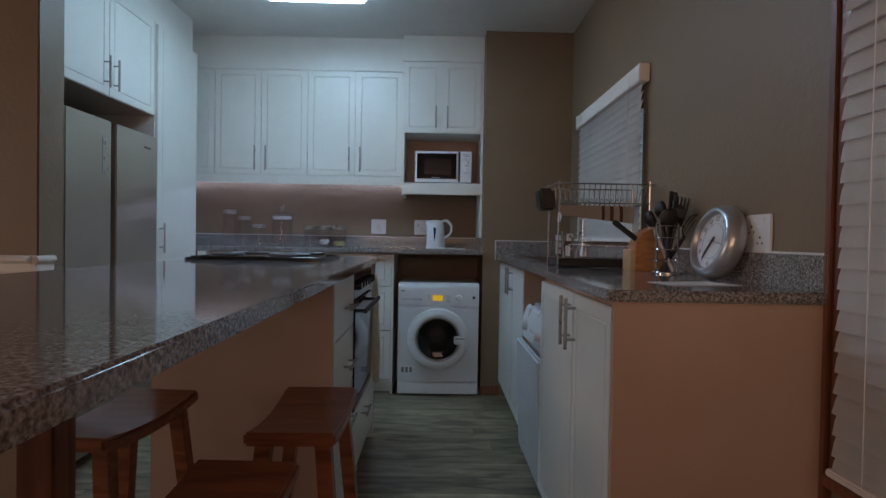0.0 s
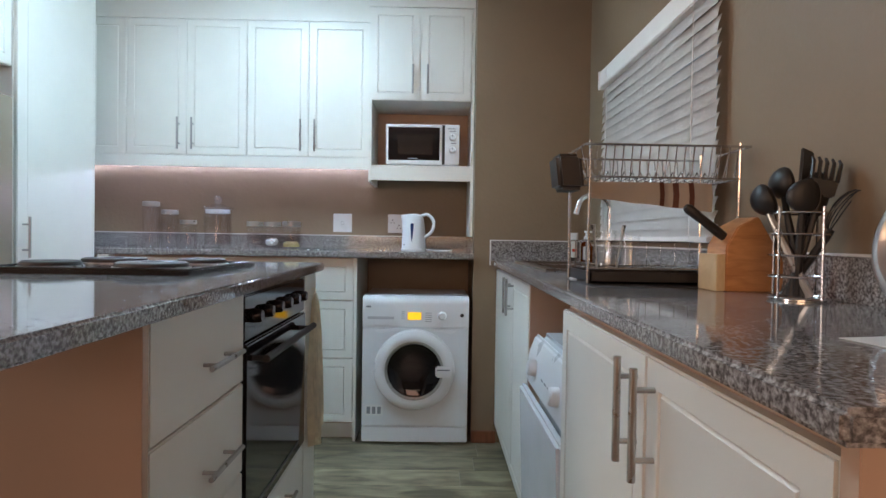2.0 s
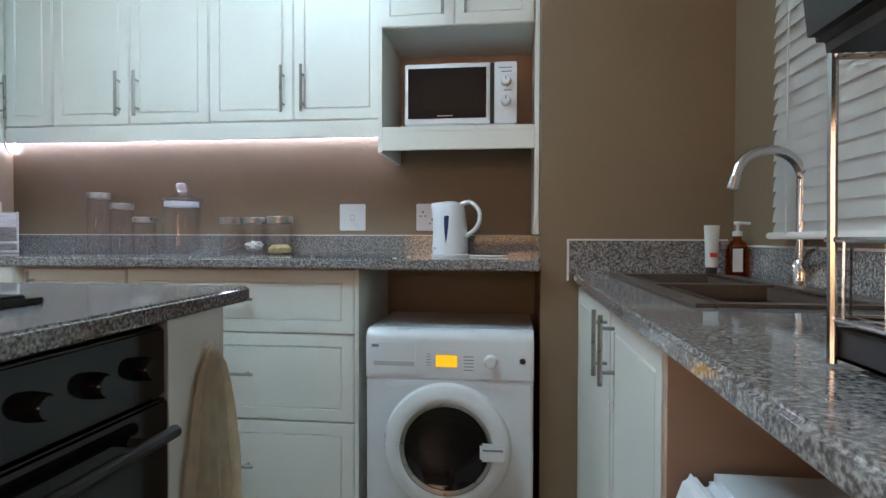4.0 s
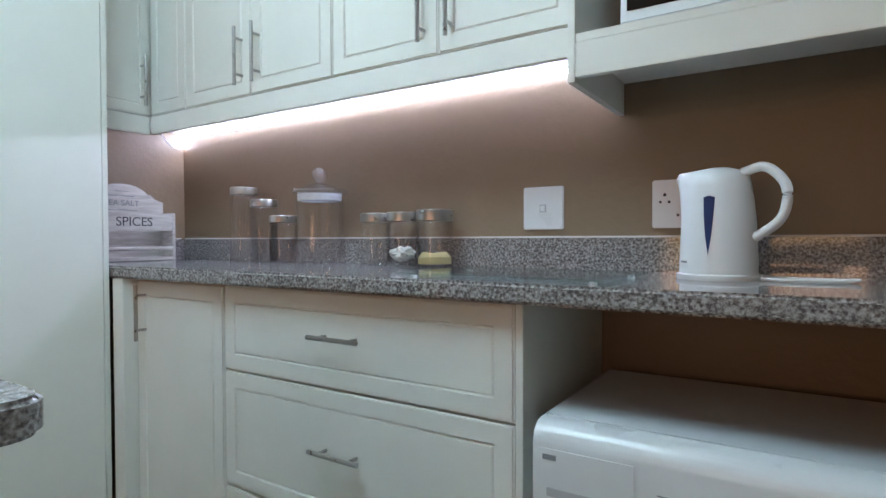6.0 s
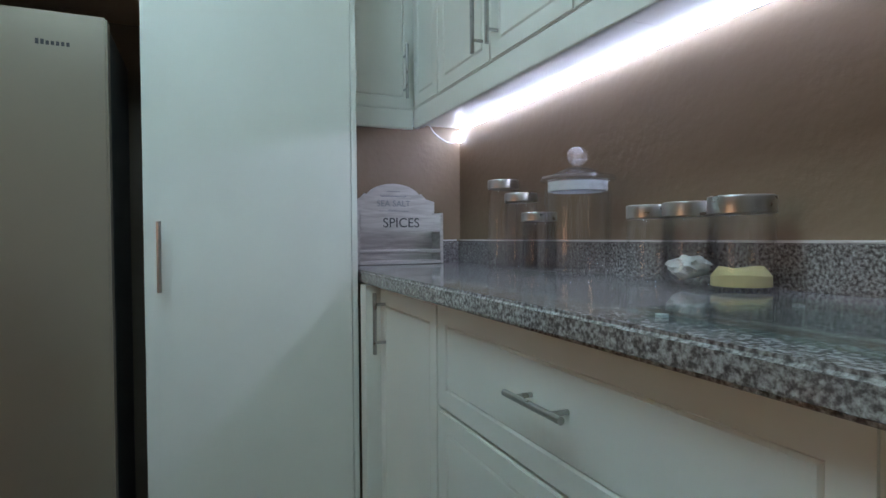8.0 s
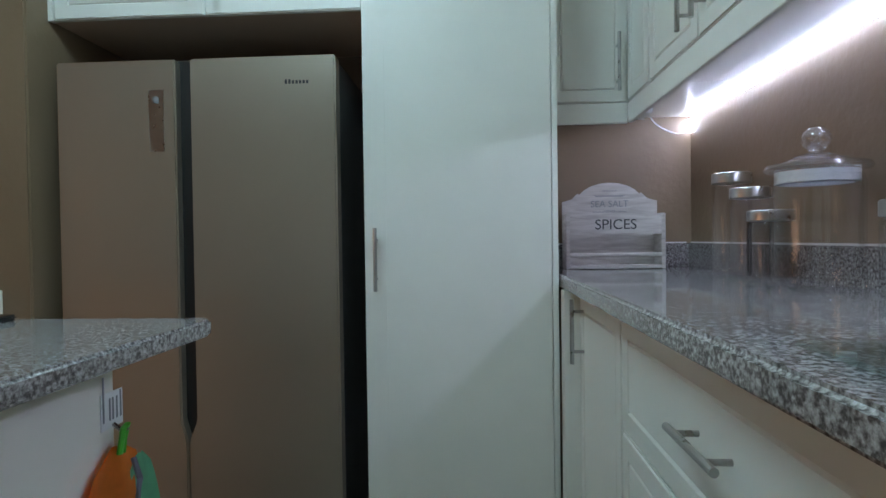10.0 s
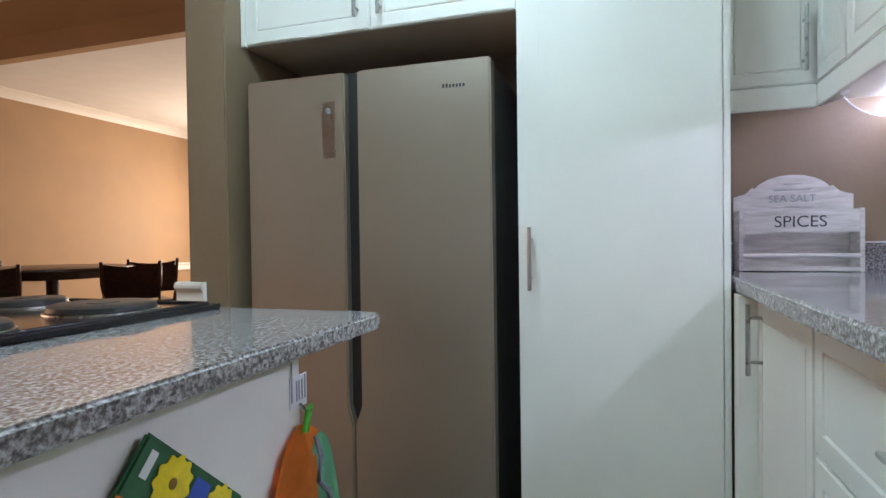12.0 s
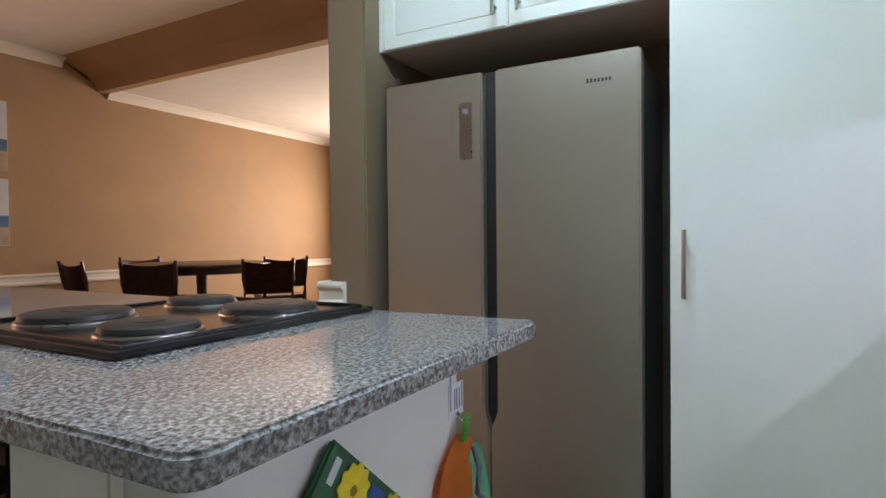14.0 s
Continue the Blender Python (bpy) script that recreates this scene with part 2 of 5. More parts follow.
def slab(x0, x1, y0, y1, z0, z1, corner, edge, splay=0.0):
    """A board with rounded corners in plan and eased edges; its x1 side splays out towards y0."""
    bm = bmesh.new()
    ring = []
    for cx, cy, a0 in ((x1 - corner, y1 - corner, 0), (x0 + corner, y1 - corner, 90), (x0 + corner, y0 + corner, 180), (x1 - corner, y0 + corner, 270)):
        for k in range(6):
            a = radians(a0 + 18 * k)
            ring.append(bm.verts.new((cx + corner * math.cos(a), cy + corner * math.sin(a), z0)))
    face = bm.faces.new(ring)
    made = bmesh.ops.extrude_face_region(bm, geom=[face])["geom"]
    bmesh.ops.translate(bm, verts=[v for v in made if isinstance(v, bmesh.types.BMVert)], vec=(0, 0, z1 - z0))
    bmesh.ops.recalc_face_normals(bm, faces=bm.faces)
    rim = [e for e in bm.edges if e.verts[0].co.z == e.verts[1].co.z]
    bmesh.ops.bevel(bm, geom=rim, offset=edge, segments=3, affect="EDGES", clamp_overlap=True)
    for v in bm.verts:
        v.co.x += splay * (y1 - v.co.y) * (v.co.x > (x0 + x1) / 2)
    return bm


def eased(points, steps=6):
    """A smooth run through the given points."""
    p = [Vector(q) for q in points]
    p = [2 * p[0] - p[1]] + p + [2 * p[-1] - p[-2]]
    out = []
    for a, b, c, d in zip(p, p[1:], p[2:], p[3:]):
        for k in range(steps):
            t = k / steps
            out.append(0.5 * (2 * b + (c - a) * t + (2 * a - 5 * b + 4 * c - d) * t * t + (3 * b - a - 3 * c + d) * t ** 3))
    return out + [p[-2]]


def tube(bm, points, radius, segs=8, closed=False):
    """A round bar along points; radius may be one number or one per point."""
    pts = [Vector(p) for p in points]
    rad = radius if isinstance(radius, (list, tuple)) else [radius] * len(pts)
    rings = []
    for i, p in enumerate(pts):
        a = pts[i - 1] if i or closed else p
        b = pts[(i + 1) % len(pts)] if i + 1 < len(pts) or closed else p
        d = (b - a).normalized()
        side = d.cross(Vector((0, 0, 1)))
        if side.length < 0.05:
            side = d.cross(Vector((0, 1, 0)))
        side.normalize()
        up = side.cross(d)
        rings.append([bm.verts.new(p + rad[i] * (math.cos(2 * math.pi * k / segs) * side + math.sin(2 * math.pi * k / segs) * up)) for k in range(segs)])
    pairs = list(zip(rings, rings[1:])) + ([(rings[-1], rings[0])] if closed else [])
    for r0, r1 in pairs:
        for k in range(segs):
            bm.faces.new((r0[k], r0[(k + 1) % segs], r1[(k + 1) % segs], r1[k]))
    if not closed:
        bm.faces.new(rings[0]), bm.faces.new(rings[-1][::-1])
    bmesh.ops.recalc_face_normals(bm, faces=bm.faces)
    return bm


def tubed(points, radius, segs=8, closed=False):
    return tube(bmesh.new(), points, radius, segs, closed)


def lathe(profile, x=0.0, y=0.0, z=0.0, segs=32):
    bm = bmesh.new()
    rings = []
    for r, h in profile:
        if r < 1e-6:
            rings.append([bm.verts.new((x, y, z + h))])
        else:
            rings.append([bm.verts.new((x + r * math.cos(2 * math.pi * k / segs), y + r * math.sin(2 * math.pi * k / segs), z + h)) for k in range(segs)])
    for a, b in zip(rings, rings[1:]):
        for k in range(segs):
            k2 = (k + 1) % segs
            loop = [a[k % len(a)], a[k2 % len(a)], b[k2 % len(b)], b[k % len(b)]]
            loop = [v for i, v in enumerate(loop) if v not in loop[:i]]
            if len(loop) > 2:
                bm.faces.new(loop)
    bmesh.ops.recalc_face_normals(bm, faces=bm.faces)
    return bm


def prism(outline, y0, y1, bevel=0.0):
    """An outline in x and z, made solid from y0 to y1."""
    bm = bmesh.new()
    front = bm.faces.new([bm.verts.new((x, y0, z)) for x, z in outline])
    made = bmesh.ops.extrude_face_region(bm, geom=[front])["geom"]
    for v in made:
        if isinstance(v, bmesh.types.BMVert):
            v.co.y = y1
    bmesh.ops.recalc_face_normals(bm, faces=bm.faces)
    if bevel:
        bmesh.ops.bevel(bm, geom=list(bm.edges), offset=bevel, segments=2, affect="EDGES", clamp_overlap=True)
    return bm


def finish(name, bm, mat, angle=35):
    mesh = bpy.data.meshes.new(name)
    bm.to_mesh(mesh)
    bm.free()
    for p in mesh.polygons:
        p.use_smooth = True
    mesh.set_sharp_from_angle(angle=radians(angle))
    mesh.materials.append(mat)
    return mesh


def thing(name, at, label, category, group="", turn=0.0, kind=""):
    ob = new(name)
    ob.empty_display_size = 0.05
    ob.matrix_basis = pose(*at, 0, 0, turn)
    PLACE[ob] = ob.matrix_basis.copy()
    return tagged(ob, label, category, group, kind)


def part(name, bm, mat, parent, label="", local=False):
    """One mesh under a thing or a part. Its bmesh is in the world's metres, or in the parent's own if local."""
    if not local:
        bm.transform(PLACE[parent].inverted())
    ob = new(name, finish(name, bm, mat))
    ob.parent = parent
    PLACE[ob] = PLACE[parent]
    return tagged(ob, label)


def solid(name, bm, mat, label, category, kind="structure", group=""):
    ob = new(name, finish(name, bm, mat))
    PLACE[ob] = Matrix()
    return tagged(ob, label, category, group, kind)


def lettering(name, text, size, m, mat, parent, label=""):
    """Flat letters, on a plane that m places: x along the line, y up, z out."""
    curve = bpy.data.curves.new("letters", "FONT")
    curve.body, curve.size, curve.align_x, curve.align_y, curve.extrude = text, size, "CENTER", "CENTER", 0.0006
    temp = new("letters", curve)
    bpy.context.view_layer.update()
    mesh = bpy.data.meshes.new_from_object(temp)
    bpy.data.objects.remove(temp)
    mesh.transform(PLACE[parent].inverted() @ m)
    mesh.materials.clear()
    mesh.materials.append(mat)
    ob = new(name, mesh)
    ob.parent = parent
    PLACE[ob] = PLACE[parent]
    return tagged(ob, label)


def facing(origin, u, n):
    """Local x along u, local -y along n (out of the face), z up."""
    u, n = Vector(u), Vector(n)
    m = Matrix.Identity(4)
    m.col[0][:3], m.col[1][:3], m.col[2][:3], m.col[3][:3] = u, -n, (0, 0, 1), origin
    return m


def bar_handle(parent, m, x, z, length, upright=True):
    """A round steel bar on two posts, at x, z of the face."""
    half, bm = length / 2, bmesh.new()
    d = Vector((0, 0, 1)) if upright else Vector((1, 0, 0))
    c = Vector((x, -0.032, z))
    tube(bm, [c - half * d, c + half * d], 0.006, 10)
    for s in (-0.62, 0.62):
        p = c + s * half * d
        tube(bm, [p, p + Vector((0, 0.0335, 0))], 0.0045, 8)
    bm.transform(m)
    return part("handle", bm, steel, parent, "brushed steel bar handle")


def routed_panel(w, h, thick=0.018, rim=0.062):
    """A foil-wrapped front with one routed groove, its front at y = -thick."""
    bm = boxed(0, w, -thick, 0, 0, h)
    front = min(bm.faces, key=lambda f: f.calc_center_median().y)
    if w > 2.6 * rim and h > 2.6 * rim:
        r = rim
    else:
        r = min(w, h) * 0.28
    bmesh.ops.inset_region(bm, faces=[front], thickness=r, depth=0)
    bmesh.ops.inset_region(bm, faces=[front], thickness=0.005, depth=-0.005)
    bmesh.ops.inset_region(bm, faces=[front], thickness=0.006, depth=0.004)
    outer = [e for e in bm.edges if all(abs(v.co.y + thick) < 1e-5 and (min(v.co.x, w - v.co.x) < 1e-5 or min(v.co.z, h - v.co.z) < 1e-5) for v in e.verts)]
    outer = [e for e in outer if len(e.link_faces) == 2]
    bmesh.ops.bevel(bm, geom=outer, offset=0.004, segments=2, affect="EDGES", clamp_overlap=True)
    return bm


def front_panel(parent, name, origin, u, n, w, h, handle=None, mat=None, rim=0.062):
    """A door or drawer front with its handle (x, z, length, upright)."""
    m = facing(origin, u, n)
    bm = routed_panel(w, h, rim=rim)
    bm.transform(m)
    ob = part(name, bm, mat or lacquer, parent)
    if handle:
        x, z, length, upright = handle
        bar_handle(ob, m @ Matrix.Translation((0, -0.018, 0)), x, z, length, upright)
    return ob


GAP = 0.0015
EAST, WEST, NORTH, SOUTH = (1, 0, 0), (-1, 0, 0), (0, 1, 0), (0, -1, 0)

# ---- the setting ----
CEIL, HIGH = 2.73, 2.96
BACK, LEFT, RIGHT, DUCT = 4.43, -2.46, 0.772, 3.925


def setting():
    solid("floor", boxed(-7.3, 1.0, -2.5, 4.7, -0.12, -0.012), plank_wood, "olive-brown wood plank floor", "floor")
    solid("wall_north", boxed(LEFT - 0.15, 0.12, BACK, BACK + 0.15, 0, 3.0), paint_kitchen, "brown painted plaster kitchen wall", "wall")
    solid("wall_duct", boxed(0.12, RIGHT + 0.2, DUCT, BACK + 0.15, 0, 3.0), paint_kitchen, "brown painted projecting duct wall", "wall")
    solid("wall_west", boxed(LEFT - 0.15, LEFT, 2.0, BACK, 0, 3.0), paint_kitchen, "brown painted kitchen side wall", "wall")
    # east wall with the kitchen window and the living room window
    bm = bmesh.new()
    y_open = ((-0.95, 1.04, 0.60, 2.35), (2.46, 3.48, 1.2, 1.96))
    last = -2.5
    for y0, y1, z0, z1 in y_open:
        box(bm, RIGHT, RIGHT + 0.2, last, y0, 0, 3.0)
        box(bm, RIGHT, RIGHT + 0.2, y0, y1, 0, z0)
        box(bm, RIGHT, RIGHT + 0.2, y0, y1, z1, 3.0)
        last = y1
    box(bm, RIGHT, RIGHT + 0.2, last, DUCT, 0, 3.0)
    solid("wall_east", bm, paint_kitchen, "brown painted plaster wall with two windows", "wall")
    # pillar and the wall behind the fridge, with the dining room beyond it
    solid("wall_pillar", boxed(-7.3, -1.925, 2.115, 2.283, 0, 3.0, bevel=0.006), paint_kitchen, "brown painted wall end beside the fridge", "wall")
    bm = bmesh.new()
    # the opening from x -1.72 to 0.52 is made up, to admit the fill
    for x0, x1, z0, z1 in ((-7.3, -1.72, 0, 3), (-1.72, 0.52, 0, 1.1), (-1.72, 0.52, 2.3, 3), (0.52, 1.0, 0, 3)):
        box(bm, x0, x1, -2.4, -2.2, z0, z1)
    solid("wall_south", bm, paint_living, "tan painted dining room wall", "wall")
    bm = bmesh.new()
    for y0, y1, z0, z1 in ((-2.4, -1.55, 0, 3), (-1.55, 0.75, 0, 0.7), (-1.55, 0.75, 2.3, 3), (0.75, 2.115, 0, 3)):
        box(bm, -7.3, -7.1, y0, y1, z0, z1)
    solid("wall_dining", bm, paint_living, "tan painted end wall with a window", "wall")
    # the south pane closes the made-up opening
    for name, x0, x1, y0, y1 in (("window_glass_patio", -1.72, 0.52, -2.32, -2.31), ("window_glass_dining", -7.21, -7.2, -1.55, 0.75)):
        pane = solid(name, boxed(x0, x1, y0, y1, 1.1 if "patio" in name else 0.7, 2.3), clear_glass, "clear window glass", "window")
        pane.visible_shadow = False
    # ceilings
    solid("ceiling", boxed(LEFT - 0.1, RIGHT + 0.1, 1.2, BACK + 0.1, CEIL, CEIL + 0.1), paint_ceiling, "white painted kitchen ceiling", "ceiling")
    bm = prism([(-7.3, 2.75), (-3.655, 2.75), (-3.655, 2.72), (-3.575, 2.72), (-3.535, 2.78), (-3.465, 2.86), (-3.355, 2.93), (-3.215, HIGH), (-2.4, HIGH), (1.0, HIGH), (1.0, 3.05), (-7.3, 3.05)], -2.4, 1.2)
    solid("ceiling_living", bm, paint_ceiling, "pale ceiling of the living and dining room", "ceiling")
    solid("ceiling_dining_end", boxed(-7.3, -3.655, 1.2, 2.115, 2.75, 2.9), paint_ceiling, "pale ceiling of the dining room", "ceiling")
    solid("ceiling_hall_end", boxed(-3.655, LEFT - 0.1, 1.2, 2.115, HIGH, 3.0), paint_ceiling, "pale ceiling beside the kitchen", "ceiling")
    bm = prism([(-3.66, 2.752), (-3.66, 2.714), (-3.57, 2.714), (-3.53, 2.778), (-3.46, 2.856), (-3.35, 2.926), (-3.21, 2.956), (-3.195, 2.965)], -2.2, 2.115)
    solid("ceiling_beam", bm, paint_living, "tan painted coved beam under the ceiling", "beam")
    # cornice and dado
    for name, x0, x1, top in (("cornice_low", -7.1, -3.655, 2.75), ("cornice_high", -3.235, 0.79, HIGH)):
        bm = bmesh.new()
        outline = [(0, 0), (0.0, -0.09), (0.012, -0.09), (0.02, -0.075), (0.045, -0.045), (0.075, -0.02), (0.09, -0.012), (0.09, 0)]
        bm = prism(outline, 0, x1 - x0)
        bm.transform(Matrix(((0, 1, 0, x0), (1, 0, 0, -2.2), (0, 0, 1, top), (0, 0, 0, 1))))
        bmesh.ops.recalc_face_normals(bm, faces=bm.faces)
        solid(name, bm, paint_trim, "white moulded plaster cornice", "cornice")
    def dado(name, x0, x1, y, out, z):
        outline = [(0, 0), (0, 0.105), (0.022, 0.105), (0.03, 0.095), (0.03, 0.085), (0.018, 0.07), (0.018, 0.04), (0.034, 0.025), (0.034, 0.01), (0.02, 0)]
        bm = prism(outline, 0, x1 - x0)
        bm.transform(Matrix(((0, 1, 0, x0), (out, 0, 0, y), (0, 0, 1, z), (0, 0, 0, 1))))
        bmesh.ops.recalc_face_normals(bm, faces=bm.faces)
        solid(name, bm, paint_trim, "white moulded dado rail on the wall", "trim")
    dado("trim_dado_south", -7.1, -2.16, -2.2, 1, 0.84)
    dado("trim_dado_pillar", -7.1, -1.926, 2.115, -2.2, 0.965)
    outline = [(0, 0), (0, 0.105), (0.022, 0.105), (0.03, 0.095), (0.03, 0.085), (0.018, 0.07), (0.018, 0.04), (0.034, 0.025), (0.034, 0.01), (0.02, 0)]
    bm = prism(outline, 2.075, 2.19)
    bm.transform(Matrix.Translation((-1.9245, 0, 0.965)))
    solid("trim_dado_return", bm, paint_trim, "cream dado rail returned onto the wall end", "trim")
    solid("baseboard_duct", boxed(0.12, 0.26, DUCT - 0.014, DUCT, 0, 0.07, bevel=0.003), frame_wood, "brown timber skirting at the duct wall", "baseboard")
    solid("baseboard_south", boxed(-7.1, -2.16, -2.2, -2.184, 0, 0.09, bevel=0.003), paint_trim, "white skirting board", "baseboard")
    # bulkheads that close the wall units up to the ceiling
    solid("bulkhead_north", boxed(-2.2, -0.508, 4.135, BACK, 2.473, CEIL), lacquer, "white panel above the wall cabinets", "bulkhead")
    solid("bulkhead_microwave", boxed(-0.507, 0.118, 4.05, BACK, 2.535, CEIL), lacquer, "white panel above the microwave cabinet", "bulkhead")
    solid("bulkhead_west", boxed(LEFT, -2.03, 2.285, 3.85, 2.50, CEIL), lacquer, "white panel above the tall cabinets", "bulkhead")
    solid("bulkhead_corner", boxed(LEFT, -2.202, 3.852, BACK, 2.473, CEIL), lacquer, "white panel above the corner cabinet", "bulkhead")


setting()


def timber_window():
    w = thing("window_1", (RIGHT, 0.0, 0.62), "red-brown timber window behind white slatted blind", "window", kind="structure")
    bm = bmesh.new()
    box(bm, RIGHT - 0.012, RIGHT + 0.1, 1.04, 1.098, 0.58, 2.4, 0.004)
    box(bm, RIGHT - 0.012, RIGHT + 0.1, -1.0, -0.95, 0.58, 2.4, 0.004)
    box(bm, RIGHT - 0.012, RIGHT + 0.1, -0.95, 1.04, 2.35, 2.41, 0.004)
    part("window_frame", bm, frame_wood, w)
    part("window_sill", boxed(RIGHT - 0.03, RIGHT + 0.1, -1.0, 1.098, 0.565, 0.602, 0.006), frame_wood, w)
    part("reveal", boxed(RIGHT - 0.02, RIGHT, 1.0985, 1.125, 0.0, 2.4, 0.003), frame_wood, w, "red-brown timber strip")
    pane = part("pane", boxed(RIGHT + 0.11, RIGHT + 0.118, -0.95, 1.04, 0.60, 2.35), clear_glass, w)
    pane.visible_shadow = False
    k = thing("window_2", (RIGHT, 3.0, 1.2), "kitchen window behind white slatted blind", "window", kind="structure")
    bm = bmesh.new()
    for y0, y1, z0, z1 in ((2.46, 2.5, 1.2, 1.96), (3.44, 3.48, 1.2, 1.96), (2.5, 3.44, 1.2, 1.24), (2.5, 3.44, 1.92, 1.96)):
        box(bm, RIGHT + 0.1, RIGHT + 0.14, y0, y1, z0, z1)
    part("window_frame", bm, frame_wood, k)
    pane = part("pane", boxed(RIGHT + 0.115, RIGHT + 0.121, 2.5, 3.44, 1.24, 1.92), clear_glass, k)
    pane.visible_shadow = False


timber_window()


def blind(y0, y1, z0, z1, label, pitch, lean, x, valance):
    """A slatted blind in front of the east wall; each slat bends a little of its own."""
    b = thing("venetian_blind", (x, (y0 + y1) / 2, z0), label, "blind")
    rnd = random.Random(int(y0 * 10))
    part("head_rail", boxed(x - 0.022, x + 0.03, y0 - 0.01, y1 + 0.01, z1 - valance, z1, 0.004), slat_white, b)
    if valance > 0.06:
        part("valance_end", boxed(x - 0.026, x + 0.034, y1 + 0.0105, y1 + 0.02, z1 - valance - 0.004, z1 + 0.004, 0.002), slat_white, b)
    z = z0 + 0.03
    part("bottom_rail", boxed(x - 0.024, x + 0.024, y0, y1, z0, z0 + 0.018, 0.004), slat_white, b)
    while z < z1 - valance - 0.01:
        bm = bmesh.new()
        n, wid = 10, pitch * 0.66
        rows = []
        tilt = lean + rnd.uniform(-0.05, 0.05)
        sag = rnd.uniform(-0.002, 0.002)
        for i in range(n + 1):
            y = y0 + (y1 - y0) * i / n
            twist = tilt + 0.05 * math.sin(i * 0.9 + z * 7)
            row = []
            for s, bow in ((-1, 0), (0, 0.003), (1, 0)):
                row.append((x - s * wid * math.cos(twist) - bow, y, z + s * wid * math.sin(twist) + sag * math.sin(i)))
            rows.append(row)
        grid = [[bm.verts.new(p) for p in row] for row in rows]
        for r0, r1 in zip(grid, grid[1:]):
            for a in range(2):
                bm.faces.new((r0[a], r1[a], r1[a + 1], r0[a + 1]))
        bmesh.ops.solidify(bm, geom=list(bm.faces), thickness=0.0025)
        part("slat", bm, slat_white, b)
        z += pitch
    for y in (y0 + 0.12, y1 - 0.12):
        part("cord", tubed([(x - 0.026, y, z0 + 0.01), (x - 0.026, y, z1 - 0.02)], 0.0012, 5), slat_white, b)
    return b


blind(2.385, 3.545, 1.17, 2.025, "white slatted blind with uneven slats over the kitchen window", 0.042, -1.32, RIGHT - 0.034, 0.085)
blind(-0.93, 1.03, 0.62, 2.40, "white wide-slatted blind hanging before the timber window", 0.05, -1.32, RIGHT - 0.045, 0.05)


def ceiling_light():
    c = thing("ceiling_light", (-1.02, 3.0, CEIL), "lit white fluorescent box light on the kitchen ceiling", "ceiling light")
    part("frame", boxed(-1.335, -0.69, 2.68, 3.34, CEIL - 0.028, CEIL - 0.001, 0.004), paint_trim, c)
    part("diffuser", boxed(-1.32, -0.705, 2.695, 3.325, CEIL - 0.07, CEIL - 0.0285, 0.012), tube_glow, c, "glowing milky diffuser")


ceiling_light()

# ---- kitchen: base units and worktops ----
TOP_B, TOP_I, TOP_R = 1.094, 1.060, 1.05


def base_back():
    u = thing("drawer_cabinet", (-1.0, 4.15, 0), "white three-drawer base cabinet under granite worktop", "cabinet")
    part("body", boxed(-1.474, -0.562, 3.937, BACK, 0.1, TOP_B - 0.042), melamine, u)
    part("side_panel", boxed(-0.5615, -0.5455, 3.919, BACK, 0.0, TOP_B - 0.042, 0.001), lacquer, u)
    part("plinth", boxed(-1.474, -0.562, 3.985, 3.99, 0, 0.1), lacquer, u)
    w = 0.908
    for z0, z1 in ((0.812, 1.047), (0.48, 0.807), (0.11, 0.475)):
        front_panel(u, "drawer_front", (-1.472, 3.936, z0), EAST, SOUTH, w, z1 - z0, (0.445, (z1 - z0) * 0.54, 0.16, False))
    d = thing("base_cabinet", (-1.7, 4.15, 0), "white single-door corner base cabinet under granite worktop", "cabinet")
    part("body", boxed(-1.99, -1.476, 3.937, BACK, 0.1, TOP_B - 0.042), melamine, d)
    part("plinth", boxed(-1.99, -1.476, 3.985, 3.99, 0, 0.1), lacquer, d)
    front_panel(d, "door", (-1.925, 3.936, 0.11), EAST, SOUTH, 0.447, 0.933, (0.05, 0.835, 0.18, True))
    part("filler", boxed(-1.99, -1.927, 3.874, 3.9355, 0.0, TOP_B - 0.042, 0.001), lacquer, d)
    wt = thing("worktop", (-1.2, 4.15, TOP_B), "grey speckled granite worktop along the back wall", "worktop")
    part("slab", boxed(LEFT + 0.002, 0.118, 3.876, BACK - 0.001, TOP_B - 0.04, TOP_B, 0.007, 3), granite, wt)
    part("upstand", boxed(LEFT + 0.018, 0.104, BACK - 0.017, BACK - 0.001, TOP_B, 1.18, 0.002), granite, wt)
    part("upstand", boxed(LEFT + 0.001, LEFT + 0.017, 3.875, BACK - 0.001, TOP_B, 1.18, 0.002), granite, wt)
    part("upstand", boxed(0.1045, 0.1185, 3.96, BACK - 0.001, TOP_B, 1.18, 0.002), granite, wt)
    part("sealant_line", boxed(LEFT + 0.018, 0.104, BACK - 0.012, BACK - 0.0005, 1.1801, 1.185, 0.002), sealant, wt, "thin white sealant bead")
    part("sealant_line", boxed(LEFT + 0.0005, LEFT + 0.013, 3.88, BACK - 0.02, 1.1801, 1.185, 0.002), sealant, wt, "thin white sealant bead")


base_back()


